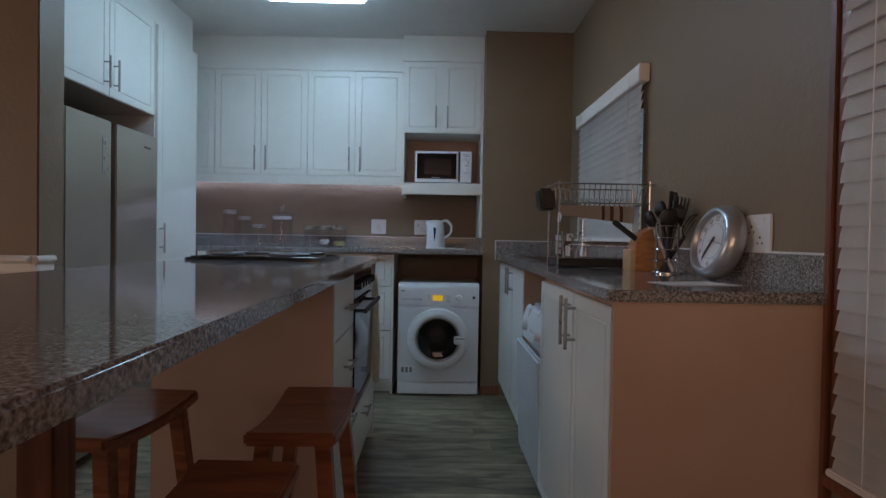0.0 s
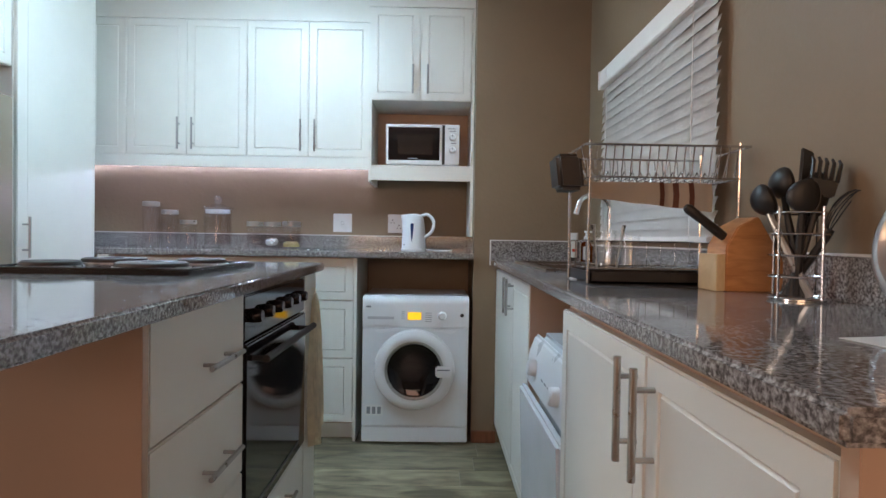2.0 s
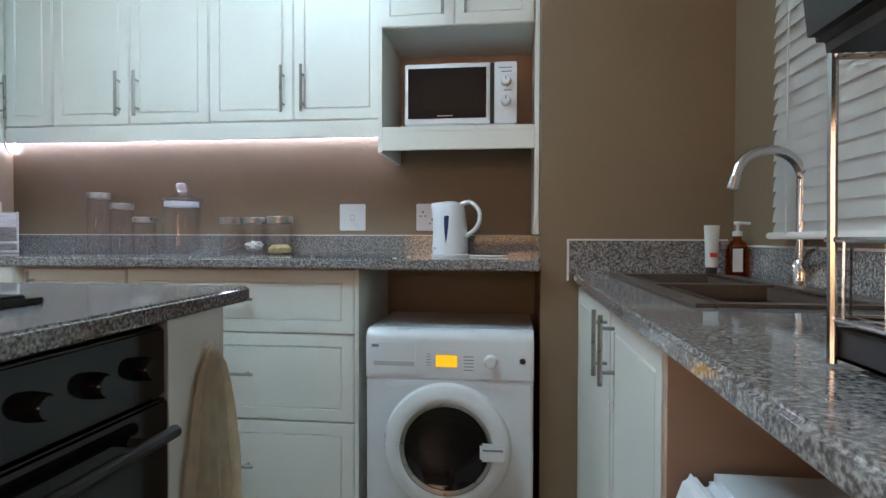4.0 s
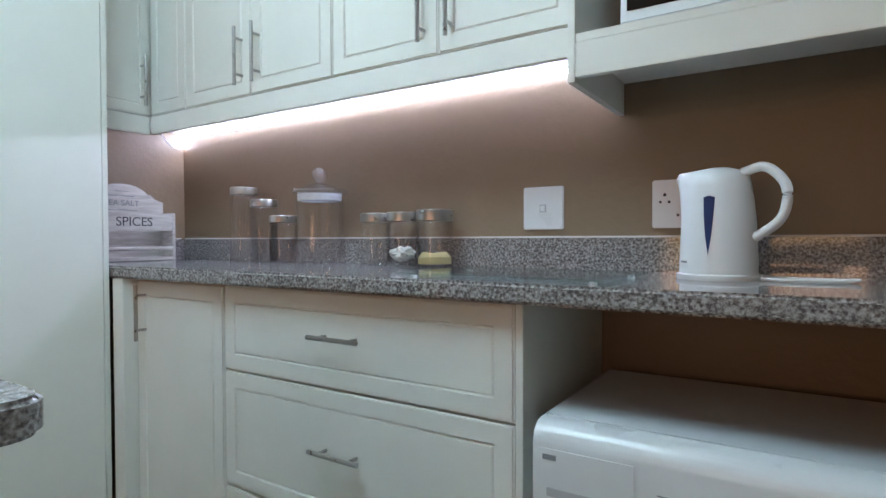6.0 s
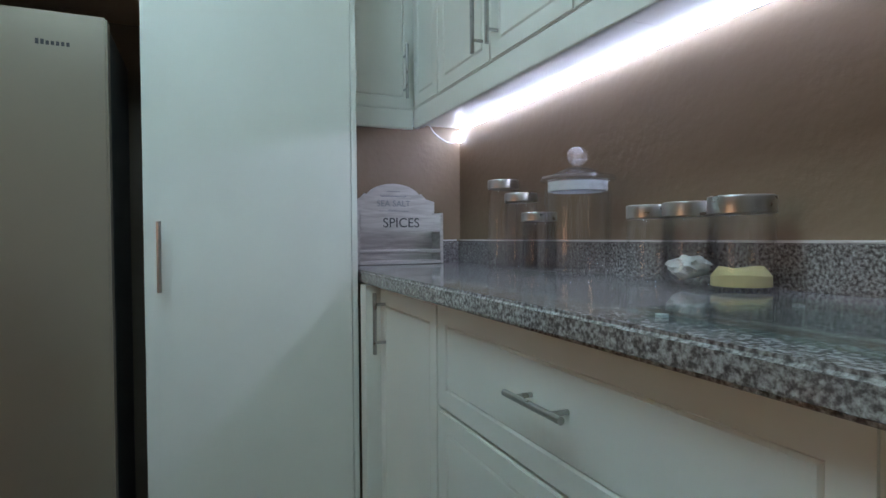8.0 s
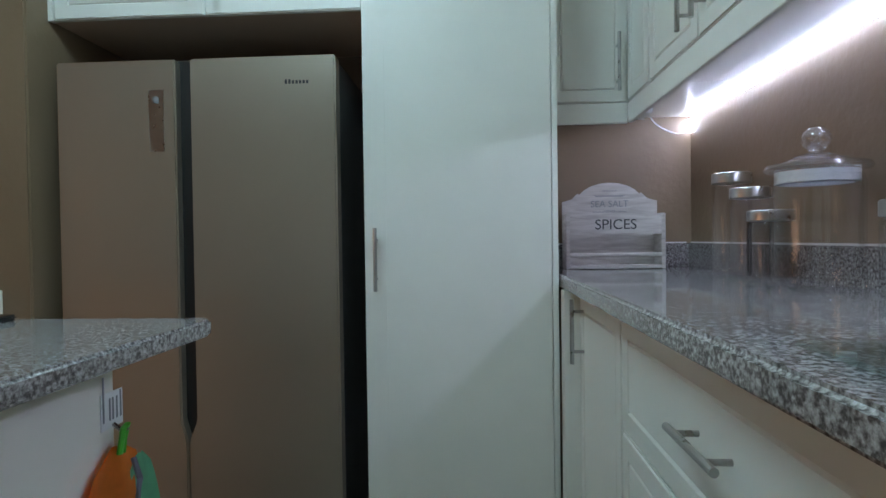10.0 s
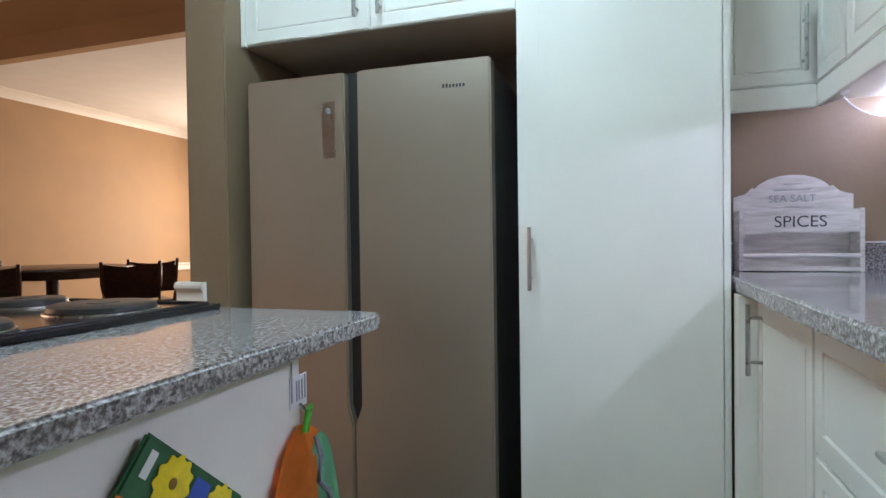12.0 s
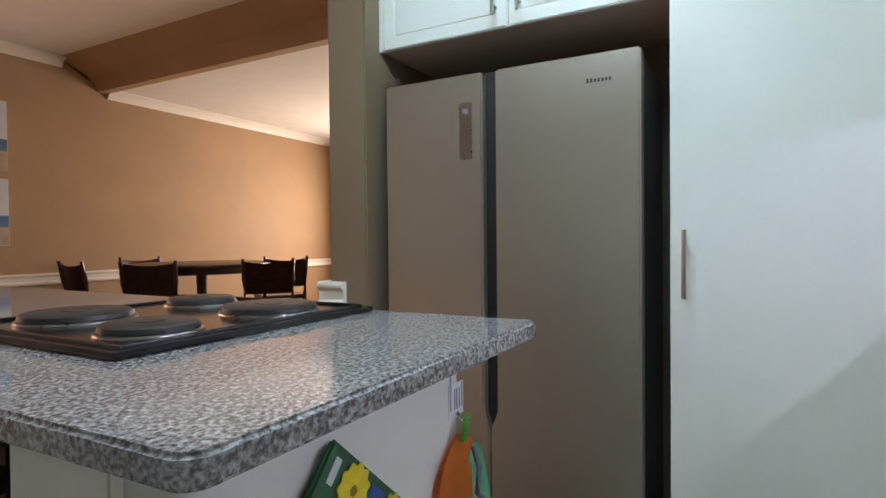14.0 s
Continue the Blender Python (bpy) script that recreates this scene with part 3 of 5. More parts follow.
def island():
    u = thing("island_cabinet", (-0.9, 2.35, 0), "cream and white kitchen island cabinet under granite", "cabinet")
    under = TOP_I - 0.033
    bm = bmesh.new()
    box(bm, -1.20, -0.606, 1.67, 2.145, 0.1, under)
    box(bm, -1.20, -0.606, 2.145, 2.815, 0.1, 0.393)
    box(bm, -1.20, -1.15, 2.145, 2.815, 0.393, under)
    box(bm, -1.20, -0.606, 2.815, 2.99, 0.1, under)
    box(bm, -1.20, -0.64, 1.67, 2.99, 0.0, 0.1)
    part("body", bm, melamine, u)
    part("end_panel", boxed(-1.21, -0.588, 1.648, 1.6695, 0, under, 0.001), melamine, u, "cream end panel")
    part("end_panel", boxed(-1.21, -0.588, 2.9905, 3.012, 0, under, 0.001), lacquer, u, "white end panel")
    part("filler", boxed(-0.605, -0.587, 2.818, 2.99, 0.1, under, 0.001), lacquer, u)
    for z0, z1 in ((0.797, 1.022), (0.567, 0.793), (0.337, 0.563), (0.11, 0.333)):
        m = facing((-0.6055, 1.671, z0), NORTH, EAST)
        bm = boxed(0, 0.472, -0.018, 0, 0, z1 - z0, 0.003)
        bm.transform(m)
        f = part("drawer_front", bm, lacquer, u)
        bar_handle(f, m @ Matrix.Translation((0, -0.018, 0)), 0.285, (z1 - z0) * 0.43, 0.19, False)
    m = facing((-0.6055, 2.148, 0.11), NORTH, EAST)
    bm = boxed(0, 0.665, -0.018, 0, 0, 0.277, 0.003)
    bm.transform(m)
    f = part("drawer_front", bm, lacquer, u)
    bar_handle(f, m @ Matrix.Translation((0, -0.018, 0)), 0.36, 0.20, 0.17, False)
    t = thing("worktop", (-0.9, 1.2, TOP_I), "speckled granite island worktop running out as a breakfast bar", "worktop")
    part("slab", slab(-1.365, -0.571, -0.75, 3.118, TOP_I - 0.032, TOP_I, 0.028, 0.005, 0.02), granite, t)
    leg = thing("bar_support", (-1.0, 0.82, 0), "red-brown square timber post under the breakfast bar", "support post")
    part("post", boxed(-1.036, -0.964, 0.784, 0.856, 0.0215, TOP_I - 0.0485, 0.004), frame_wood, leg)
    part("foot_plate", boxed(-1.06, -0.94, 0.76, 0.88, 0.0005, 0.021, 0.003), frame_wood, leg)
    part("top_plate", boxed(-1.06, -0.94, 0.76, 0.88, TOP_I - 0.048, TOP_I - 0.033, 0.002), frame_wood, leg)


island()


def oven():
    o = thing("built_in_oven", (-0.85, 2.455, 0.393), "black glass built-in oven in the island", "oven")
    x = -0.588
    part("body", boxed(-1.14, -0.614, 2.150, 2.812, 0.395, 1.016), dark_plastic, o)
    part("control_panel", boxed(-0.6135, x, 2.151, 2.811, 0.895, 1.014, 0.004), oven_black, o)
    for i in range(6):
        y = 2.22 + i * 0.104
        bm = lathe([(0, 0.026), (0.015, 0.026), (0.018, 0.02), (0.02, 0.0), (0, 0)], segs=20)
        bm.transform(Matrix.Translation((x, y, 0.955)) @ pose(0, 0, 0, 0, 90, 0))
        part("knob", bm, oven_black, o)
    door = part("door", boxed(-0.6135, x + 0.006, 2.151, 2.811, 0.40, 0.89, 0.005), oven_black, o, "glossy black glass door")
    bm = bmesh.new()
    tube(bm, [(x + 0.045, 2.19, 0.845), (x + 0.045, 2.77, 0.845)], 0.011, 10)
    for y in (2.2, 2.71):
        tube(bm, [(x + 0.004, y, 0.845), (x + 0.045, y, 0.845)], 0.008, 8)
    part("handle", bm, dark_plastic, door)
    part("vent", boxed(x + 0.0065, x + 0.0085, 2.19, 2.72, 0.43, 0.44), charcoal, door)


oven()


def hob():
    h = thing("hob", (-1.0, 2.41, TOP_I), "black enamel electric hob with four solid plates", "hob")
    z = TOP_I
    bm = boxed(-1.345, -0.745, 2.19, 2.735, z + 0.0005, z + 0.012, 0.005)
    part("tray", bm, enamel, h)
    part("rim", tubed([(-1.32, 2.215, z + 0.013), (-0.77, 2.215, z + 0.013), (-0.77, 2.71, z + 0.013), (-1.32, 2.71, z + 0.013)], 0.005, 8, True), enamel, h)
    for x, y, r in ((-1.20, 2.33, 0.075), (-1.165, 2.59, 0.096), (-0.915, 2.335, 0.096), (-0.885, 2.605, 0.077)):
        p = part("hotplate", lathe([(0, 0.032), (r * 0.3, 0.032), (r * 0.31, 0.0305), (r * 0.92, 0.0305), (r, 0.027), (r + 0.002, 0.018), (r - 0.004, 0.012), (0, 0.012)], x, y, z, 48), plate_iron, h)
        part("trim_ring", lathe([(r + 0.002, 0.012), (r + 0.008, 0.0125), (r + 0.007, 0.016), (r + 0.002, 0.017)], x, y, z, 48), steel, p, "steel trim ring")


hob()


def base_right():
    under = TOP_R - 0.031
    X, XF = 0.236, 0.270
    near = thing("base_cabinet", (0.5, 1.6, 0), "white two-door base cabinet with cream end panel", "cabinet")
    part("body", boxed(X + 0.001, RIGHT - 0.002, 1.142, 2.10, 0.1, under), melamine, near)
    part("plinth", boxed(X + 0.05, X + 0.065, 1.142, 2.10, 0, 0.1), lacquer, near)
    part("end_panel", boxed(X - 0.018, RIGHT - 0.002, 1.12, 1.1415, 0, under, 0.001), melamine, near, "cream end panel")
    front_panel(near, "door", (X, 1.543, 0.11), SOUTH, WEST, 0.399, 0.89, (0.032, 0.793, 0.165, True))
    front_panel(near, "door", (X, 2.098, 0.11), SOUTH, WEST, 0.551, 0.89, (0.516, 0.796, 0.165, True))
    far = thing("base_cabinet", (0.5, 3.35, 0), "white two-door base cabinet under the sink", "cabinet")
    bm = bmesh.new()
    box(bm, XF + 0.001, RIGHT - 0.002, 2.80, DUCT - 0.001, 0.1, 0.80)
    box(bm, XF + 0.001, XF + 0.02, 2.80, DUCT - 0.001, 0.80, under)
    part("body", bm, melamine, far)
    part("side_panel", boxed(XF - 0.016, RIGHT - 0.002, 2.782, 2.7995, 0, under, 0.001), melamine, far, "cream side panel")
    part("plinth", boxed(XF + 0.05, XF + 0.065, 2.80, DUCT - 0.001, 0, 0.1), lacquer, far)
    front_panel(far, "door", (XF, 3.269, 0.11), SOUTH, WEST, 0.466, 0.89, (0.05, 0.802, 0.165, True))
    front_panel(far, "door", (XF, DUCT - 0.006, 0.11), SOUTH, WEST, 0.647, 0.89, (0.600, 0.802, 0.165, True))
    t = thing("worktop", (0.5, 2.4, TOP_R), "dark glossy speckled granite worktop with a sink", "worktop")
    bm = bmesh.new()
    z0, z1 = TOP_R - 0.03, TOP_R
    xs, ys = (0.194, 0.345, 0.69, RIGHT - 0.001), (1.105, 2.93, 3.80, DUCT - 0.001)
    grid = [[bm.verts.new((x, y, z0)) for y in ys] for x in xs]
    for a in range(3):
        for b in range(3):
            if (a, b) != (1, 1):
                bm.faces.new((grid[a][b], grid[a + 1][b], grid[a + 1][b + 1], grid[a][b + 1]))
    made = bmesh.ops.extrude_face_region(bm, geom=list(bm.faces))["geom"]
    bmesh.ops.translate(bm, verts=[v for v in made if isinstance(v, bmesh.types.BMVert)], vec=(0, 0, z1 - z0))
    bmesh.ops.recalc_face_normals(bm, faces=bm.faces)
    rim = [e for e in bm.edges if all(abs(v.co.x - 0.194) < 1e-4 for v in e.verts) or all(abs(v.co.y - 1.105) < 1e-4 for v in e.verts)]
    bmesh.ops.bevel(bm, geom=[e for e in rim if e.calc_face_angle(0) > 1], offset=0.006, segments=3, affect="EDGES", clamp_overlap=True)
    for v in bm.verts:
        v.co.x += 0.012 * (v.co.y - 1.105) * (v.co.x < 0.25)
    part("slab", bm, granite, t)
    part("upstand", boxed(RIGHT - 0.019, RIGHT - 0.001, 1.113, DUCT - 0.02, TOP_R, 1.145, 0.002), granite, t)
    part("upstand", boxed(0.218, RIGHT - 0.02, DUCT - 0.019, DUCT - 0.001, TOP_R, 1.163, 0.002), granite, t)
    part("sealant_line", boxed(RIGHT - 0.012, RIGHT - 0.0005, 1.113, DUCT - 0.02, 1.1451, 1.151, 0.002), sealant, t, "thin white sealant bead")
    part("sealant_line", boxed(0.212, RIGHT - 0.02, DUCT - 0.012, DUCT - 0.0005, 1.1631, 1.169, 0.002), sealant, t, "thin white sealant bead")
    part("sealant_line", boxed(0.211, 0.2175, DUCT - 0.02, DUCT - 0.0005, 1.021, 1.169, 0.002), sealant, t, "thin white sealant bead")
    part("sealant_line", boxed(RIGHT - 0.02, RIGHT - 0.0005, 1.1065, 1.1125, 1.021, 1.151, 0.002), sealant, t, "thin white sealant bead")


base_right()


def sink():
    s = thing("sink", (0.52, 3.36, TOP_R), "taupe double-bowl composite sink set into granite", "sink")
    z = TOP_R
    bm = bmesh.new()
    box(bm, 0.335, 0.375, 2.92, 3.81, z + 0.0005, z + 0.007, 0.003)
    box(bm, 0.66, 0.712, 2.92, 3.81, z + 0.0005, z + 0.007, 0.003)
    for y0, y1 in ((2.92, 2.96), (3.36, 3.40), (3.77, 3.81)):
        box(bm, 0.375, 0.66, y0, y1, z + 0.0005, z + 0.007, 0.003)
    part("rim", bm, sink_mat, s)
    for y0, y1 in ((2.962, 3.358), (3.402, 3.768)):
        bm = bmesh.new()
        box(bm, 0.377, 0.658, y0, y1, z - 0.17, z + 0.004, 0.03, 4)
        top = max(bm.faces, key=lambda f: f.calc_center_median().z)
        bmesh.ops.delete(bm, geom=[top], context="FACES")
        bmesh.ops.reverse_faces(bm, faces=bm.faces)
        bowl = part("bowl", bm, sink_mat, s)
        part("drain", lathe([(0, 0.004), (0.03, 0.004), (0.04, 0.006), (0.042, 0.001), (0, 0.001)], 0.52, (y0 + y1) / 2, z - 0.17, 24), chrome, bowl, "chrome drain")
    x, y = 0.738, 3.40
    t = thing("mixer_tap", (x, y, TOP_R), "chrome swan-neck mixer tap behind the sink", "tap")
    part("base", lathe([(0, 0), (0.027, 0), (0.027, 0.01), (0.022, 0.016), (0.022, 0.06), (0.016, 0.07), (0, 0.07)], x, y, z, 24), chrome, t)
    pts = [(x, y, z + 0.06)]
    for i in range(11):
        a = 0.85 * math.pi * i / 10
        pts.append((x - 0.08 * (1 - math.cos(a)), y, z + 0.27 + 0.075 * math.sin(a)))
    pts.append((pts[-1][0] - 0.012, y, z + 0.262))
    spout = part("spout", tubed(pts, 0.0125, 14), chrome, t)
    part("nozzle", tubed([Vector(pts[-1]) + Vector((0.004, 0, 0.014)), Vector(pts[-1]) + Vector((-0.004, 0, -0.014))], 0.0145, 14), chrome, spout)
    part("lever", tubed([(x, y - 0.015, z + 0.05), (x - 0.015, y - 0.07, z + 0.09), (x - 0.025, y - 0.12, z + 0.10)], [0.008, 0.007, 0.005], 8), chrome, t)


sink()

# ---- kitchen: tall and wall units ----
def tall_units():
    FX = -2.018
    t = thing("tall_cabinet", (-2.28, 3.52, 0), "tall white larder cabinet beside the fridge", "cabinet")
    part("body", boxed(LEFT + 0.001, FX - 0.001, 3.282, 3.852, 0.0, 2.50), lacquer, t)
    part("side_panel", boxed(LEFT + 0.001, FX + 0.016, 3.8525, 3.87, 0, 2.50, 0.001), lacquer, t)
    m = facing((FX, 3.286, 0.08), NORTH, EAST)
    bm = boxed(0, 0.565, -0.018, 0, 0, 2.41, 0.003)
    bm.transform(m)
    d = part("door", bm, lacquer, t)
    bar_handle(d, m @ Matrix.Translation((0, -0.018, 0)), 0.036, 1.067, 0.19, True)
    part("edge_strip", boxed(FX + 0.0181, FX + 0.0195, 3.35, 3.352, 0.1, 2.48), lacquer, d)
    o = thing("wall_cabinet", (-2.28, 2.72, 1.96), "white two-door cabinet above the fridge", "cabinet")
    part("body", boxed(LEFT + 0.001, FX - 0.02, 2.287, 3.281, 1.914, 2.499), melamine, o)
    part("filler", boxed(FX - 0.0195, FX + 0.002, 2.284, 2.30, 1.912, 2.499), lacquer, o)
    front_panel(o, "door", (FX - 0.019, 2.302, 1.914), NORTH, EAST, 0.487, 0.583, (0.445, 0.12, 0.17, True))
    front_panel(o, "door", (FX - 0.019, 2.792, 1.914), NORTH, EAST, 0.487, 0.583, (0.04, 0.12, 0.17, True))
    # extra sheet over the wall, coloured dark for the shaded niche
    solid("niche_lining", boxed(LEFT + 0.001, LEFT + 0.006, 2.287, 3.281, 0, 1.912), niche_shade_brown, "added dark sheet for the shade behind the fridge", "panel")


tall_units()


def fridge():
    f = thing("fridge", (-2.25, 2.72, 0), "silver side-by-side fridge with recessed dark grip strip", "fridge")
    FX = -1.964
    part("body", boxed(-2.44, FX - 0.062, 2.352, 3.207, 0.03, 1.762, 0.006), charcoal, f)
    part("grip_strip", boxed(FX - 0.0615, FX - 0.032, 2.712, 2.774, 0.60, 1.765), dark_plastic, f, "dark recessed grip strip")
    bm = prism([(2.345, 0.06), (2.737, 0.06), (2.737, 0.60), (2.720, 0.66), (2.720, 1.762), (2.345, 1.762)], 0, 0.055)
    bm.transform(Matrix(((0, -1, 0, FX), (1, 0, 0, 0), (0, 0, 1, 0), (0, 0, 0, 1))))
    bmesh.ops.recalc_face_normals(bm, faces=bm.faces)
    bmesh.ops.bevel(bm, geom=list(bm.edges), offset=0.005, segments=2, affect="EDGES", clamp_overlap=True)
    d = part("door", bm, fridge_skin, f)
    part("display", boxed(FX, FX + 0.0015, 2.638, 2.684, 1.484, 1.670), steel, d, "slim upright display strip")
    part("display_marks", boxed(FX + 0.0016, FX + 0.002, 2.652, 2.670, 1.63, 1.65), grey_print, d)
    bm = prism([(2.742, 0.06), (3.212, 0.06), (3.212, 1.762), (2.766, 1.762), (2.766, 0.66), (2.742, 0.60)], 0, 0.055)
    bm.transform(Matrix(((0, -1, 0, FX), (1, 0, 0, 0), (0, 0, 1, 0), (0, 0, 0, 1))))
    bmesh.ops.recalc_face_normals(bm, faces=bm.faces)
    bmesh.ops.bevel(bm, geom=list(bm.edges), offset=0.005, segments=2, affect="EDGES", clamp_overlap=True)
    d = part("door", bm, fridge_skin, f)
    bm = bmesh.new()
    y = 3.059
    for i in range(7):
        box(bm, FX, FX + 0.001, y, y + 0.007, 1.677, 1.690 if i in (0, 1) else 1.687)
        y += 0.0108
    part("badge", bm, dark_print, d, "small dark badge")
    for y in (2.38, 3.15):
        part("foot", lathe([(0, 0), (0.025, 0), (0.025, 0.03), (0, 0.03)], -2.08, y, 0, 16), dark_plastic, f)


fridge()


def wall_units():
    Y = 4.148
    z0, z1 = 1.652, 2.471
    xs = (-1.973, -1.612, -1.25, -0.879, -0.508)
    for i in (0, 2):
        u = thing("wall_cabinet", ((xs[i] + xs[i + 2]) / 2, 4.25, z0), "white two-door wall cabinet with steel bar handles", "cabinet", "wall cabinets over the back worktop")
        part("body", boxed(xs[i] + 0.001, xs[i + 2] - 0.001, Y + 0.001, BACK - 0.001, z0, z1), lacquer, u)
        front_panel(u, "door", (xs[i] + GAP, Y, z0 + 0.002), EAST, SOUTH, xs[i + 1] - xs[i] - 2 * GAP, z1 - z0 - 0.004, (xs[i + 1] - xs[i] - 0.045, 0.125, 0.19, True))
        front_panel(u, "door", (xs[i + 1] + GAP, Y, z0 + 0.002), EAST, SOUTH, xs[i + 2] - xs[i + 1] - 2 * GAP, z1 - z0 - 0.004, (0.04, 0.125, 0.19, True))
    c = thing("wall_cabinet", (-2.3, 4.2, z0), "white corner wall cabinet above the spice rack", "cabinet")
    part("body", boxed(LEFT + 0.001, -1.975, Y + 0.001, BACK - 0.001, z0, z1), lacquer, c)
    part("body", boxed(LEFT + 0.001, -2.226, 3.8715, Y, z0, z1), lacquer, c)
    front_panel(c, "door", (-2.201, Y, z0 + 0.002), EAST, SOUTH, 0.226, z1 - z0 - 0.004)
    front_panel(c, "door", (-2.225, 3.873, z0 + 0.002), NORTH, EAST, 0.263, z1 - z0 - 0.004, (0.225, 0.125, 0.19, True), rim=0.055)
    p = thing("pelmet", (-1.2, 4.1, 1.58), "white pelmet board under the wall cabinets", "pelmet")
    part("board", boxed(-2.205, -0.508, 4.132, 4.148, 1.584, 1.6515, 0.002), lacquer, p)
    part("board", boxed(-2.225, -2.2085, 3.8715, 4.132, 1.584, 1.6515, 0.002), lacquer, p)
    led = thing("led_strip", (-1.5, 4.38, 1.63), "glowing white led strip under the wall cabinets", "led strip")
    # corner backing, added only to block light off the strip's rear face
    bm = prism([(BACK - 0.018, 1.6512), (BACK - 0.002, 1.6512), (BACK - 0.002, 1.6352)], 0, 1.91)
    bm.transform(Matrix(((0, 1, 0, -2.42), (1, 0, 0, 0), (0, 0, 1, 0), (0, 0, 0, 1))))
    bmesh.ops.recalc_face_normals(bm, faces=bm.faces)
    part("profile", bm, white_plastic, led)
    bm = boxed(-2.42, -0.51, -0.0015, 0, -0.0075, 0.0075)
    bm.transform(Matrix.Translation((0, BACK - 0.0108, 1.6424)) @ pose(0, 0, 0, 45, 0, 0))
    part("strip", bm, led_glow, led)
    part("strip_end", boxed(-2.448, -2.438, BACK - 0.014, BACK - 0.004, 1.592, 1.636), led_glow, led)
    cable = thing("led_cable", (-2.5, 4.3, 1.6), "thin white cable and driver box under the corner cabinet", "cable")
    part("driver", boxed(-2.35, -2.24, 4.175, 4.225, 1.622, 1.6515, 0.003), white_plastic, cable)
    part("wire", tubed(eased([(-2.30, 4.225, 1.63), (-2.35, 4.275, 1.60), (-2.41, 4.355, 1.582), (-2.443, 4.413, 1.592)]), 0.0025, 6), white_plastic, cable)


wall_units()


def microwave_unit():
    F = 4.066
    u = thing("wall_cabinet", (-0.2, 4.2, 1.49), "white two-door wall cabinet with open microwave niche", "cabinet")
    part("side_panel", boxed(-0.504, -0.488, F - 0.016, BACK - 0.001, 1.503, 2.533, 0.001), lacquer, u)
    part("side_panel", boxed(0.102, 0.118, F - 0.016, BACK - 0.001, 1.186, 2.533, 0.001), lacquer, u)
    part("body", boxed(-0.487, 0.101, F + 0.001, BACK - 0.001, 1.985, 2.533), lacquer, u)
    part("shelf", boxed(-0.487, 0.101, F - 0.014, BACK - 0.001, 1.585, 1.603, 0.001), lacquer, u)
    part("apron", boxed(-0.487, 0.101, F - 0.016, F + 0.002, 1.513, 1.584, 0.001), lacquer, u)
    part("back_panel", boxed(-0.487, 0.101, BACK - 0.008, BACK - 0.001, 1.603, 1.984), melamine, u)
    front_panel(u, "door", (-0.5025, F, 1.985), EAST, SOUTH, 0.298, 0.546, (0.255, 0.12, 0.17, True))
    front_panel(u, "door", (-0.2015, F, 1.985), EAST, SOUTH, 0.298, 0.546, (0.042, 0.12, 0.17, True))
    m = thing("microwave", (-0.19, 4.24, 1.603), "white microwave oven with black glass door and two dials", "microwave")
    x0, x1, y, z0, z1 = -0.405, 0.034, 4.085, 1.6125, 1.855
    part("body", boxed(x0, x1, y + 0.012, 4.38, z0, z1, 0.006), white_enamel, m)
    d = part("door", boxed(x0, x1 - 0.105, y, y + 0.0115, z0 + 0.002, z1 - 0.002, 0.004), white_plastic, m)
    part("window", boxed(x0 + 0.014, x1 - 0.118, y - 0.002, y - 0.0002, z0 + 0.026, z1 - 0.02, 0.001), black_glass, d, "black glass door window")
    part("mesh_window", boxed(x0 + 0.07, x1 - 0.16, y - 0.003, y - 0.0022, z0 + 0.06, z1 - 0.06), enamel, d)
    part("badge", boxed(x0 + 0.13, x0 + 0.19, y - 0.003, y - 0.0022, z0 + 0.034, z0 + 0.038), paper_white, d)
    part("control_panel", boxed(x1 - 0.085, x1, y, y + 0.0115, z0 + 0.002, z1 - 0.002, 0.003), white_plastic, m)
    part("seam", boxed(x1 - 0.103, x1 - 0.087, y + 0.004, y + 0.0115, z0 + 0.004, z1 - 0.004), dark_plastic, m)
    for z in (z0 + 0.165, z0 + 0.09):
        bm = lathe([(0, 0.022), (0.014, 0.022), (0.019, 0.018), (0.021, 0.0), (0, 0)], segs=24)
        bm.transform(Matrix.Translation((x1 - 0.042, y, z)) @ pose(0, 0, 0, 90, 0, 0))
        k = part("dial", bm, white_plastic, m)
        part("pointer", boxed(x1 - 0.044, x1 - 0.040, y - 0.0235, y - 0.0222, z, z + 0.014), grey_print, k)
    for i, z in enumerate((z0 + 0.215, z0 + 0.20, z0 + 0.128)):
        part("print", boxed(x1 - 0.07 + 0.01 * i, x1 - 0.02, y - 0.0006, y - 0.0001, z, z + 0.004), grey_print, m)
    for x in (x0 + 0.04, x1 - 0.04):
        part("foot", lathe([(0, 0), (0.012, 0), (0.012, 0.0095), (0, 0.0095)], x, 4.16, 1.603, 12), dark_plastic, m)


microwave_unit()


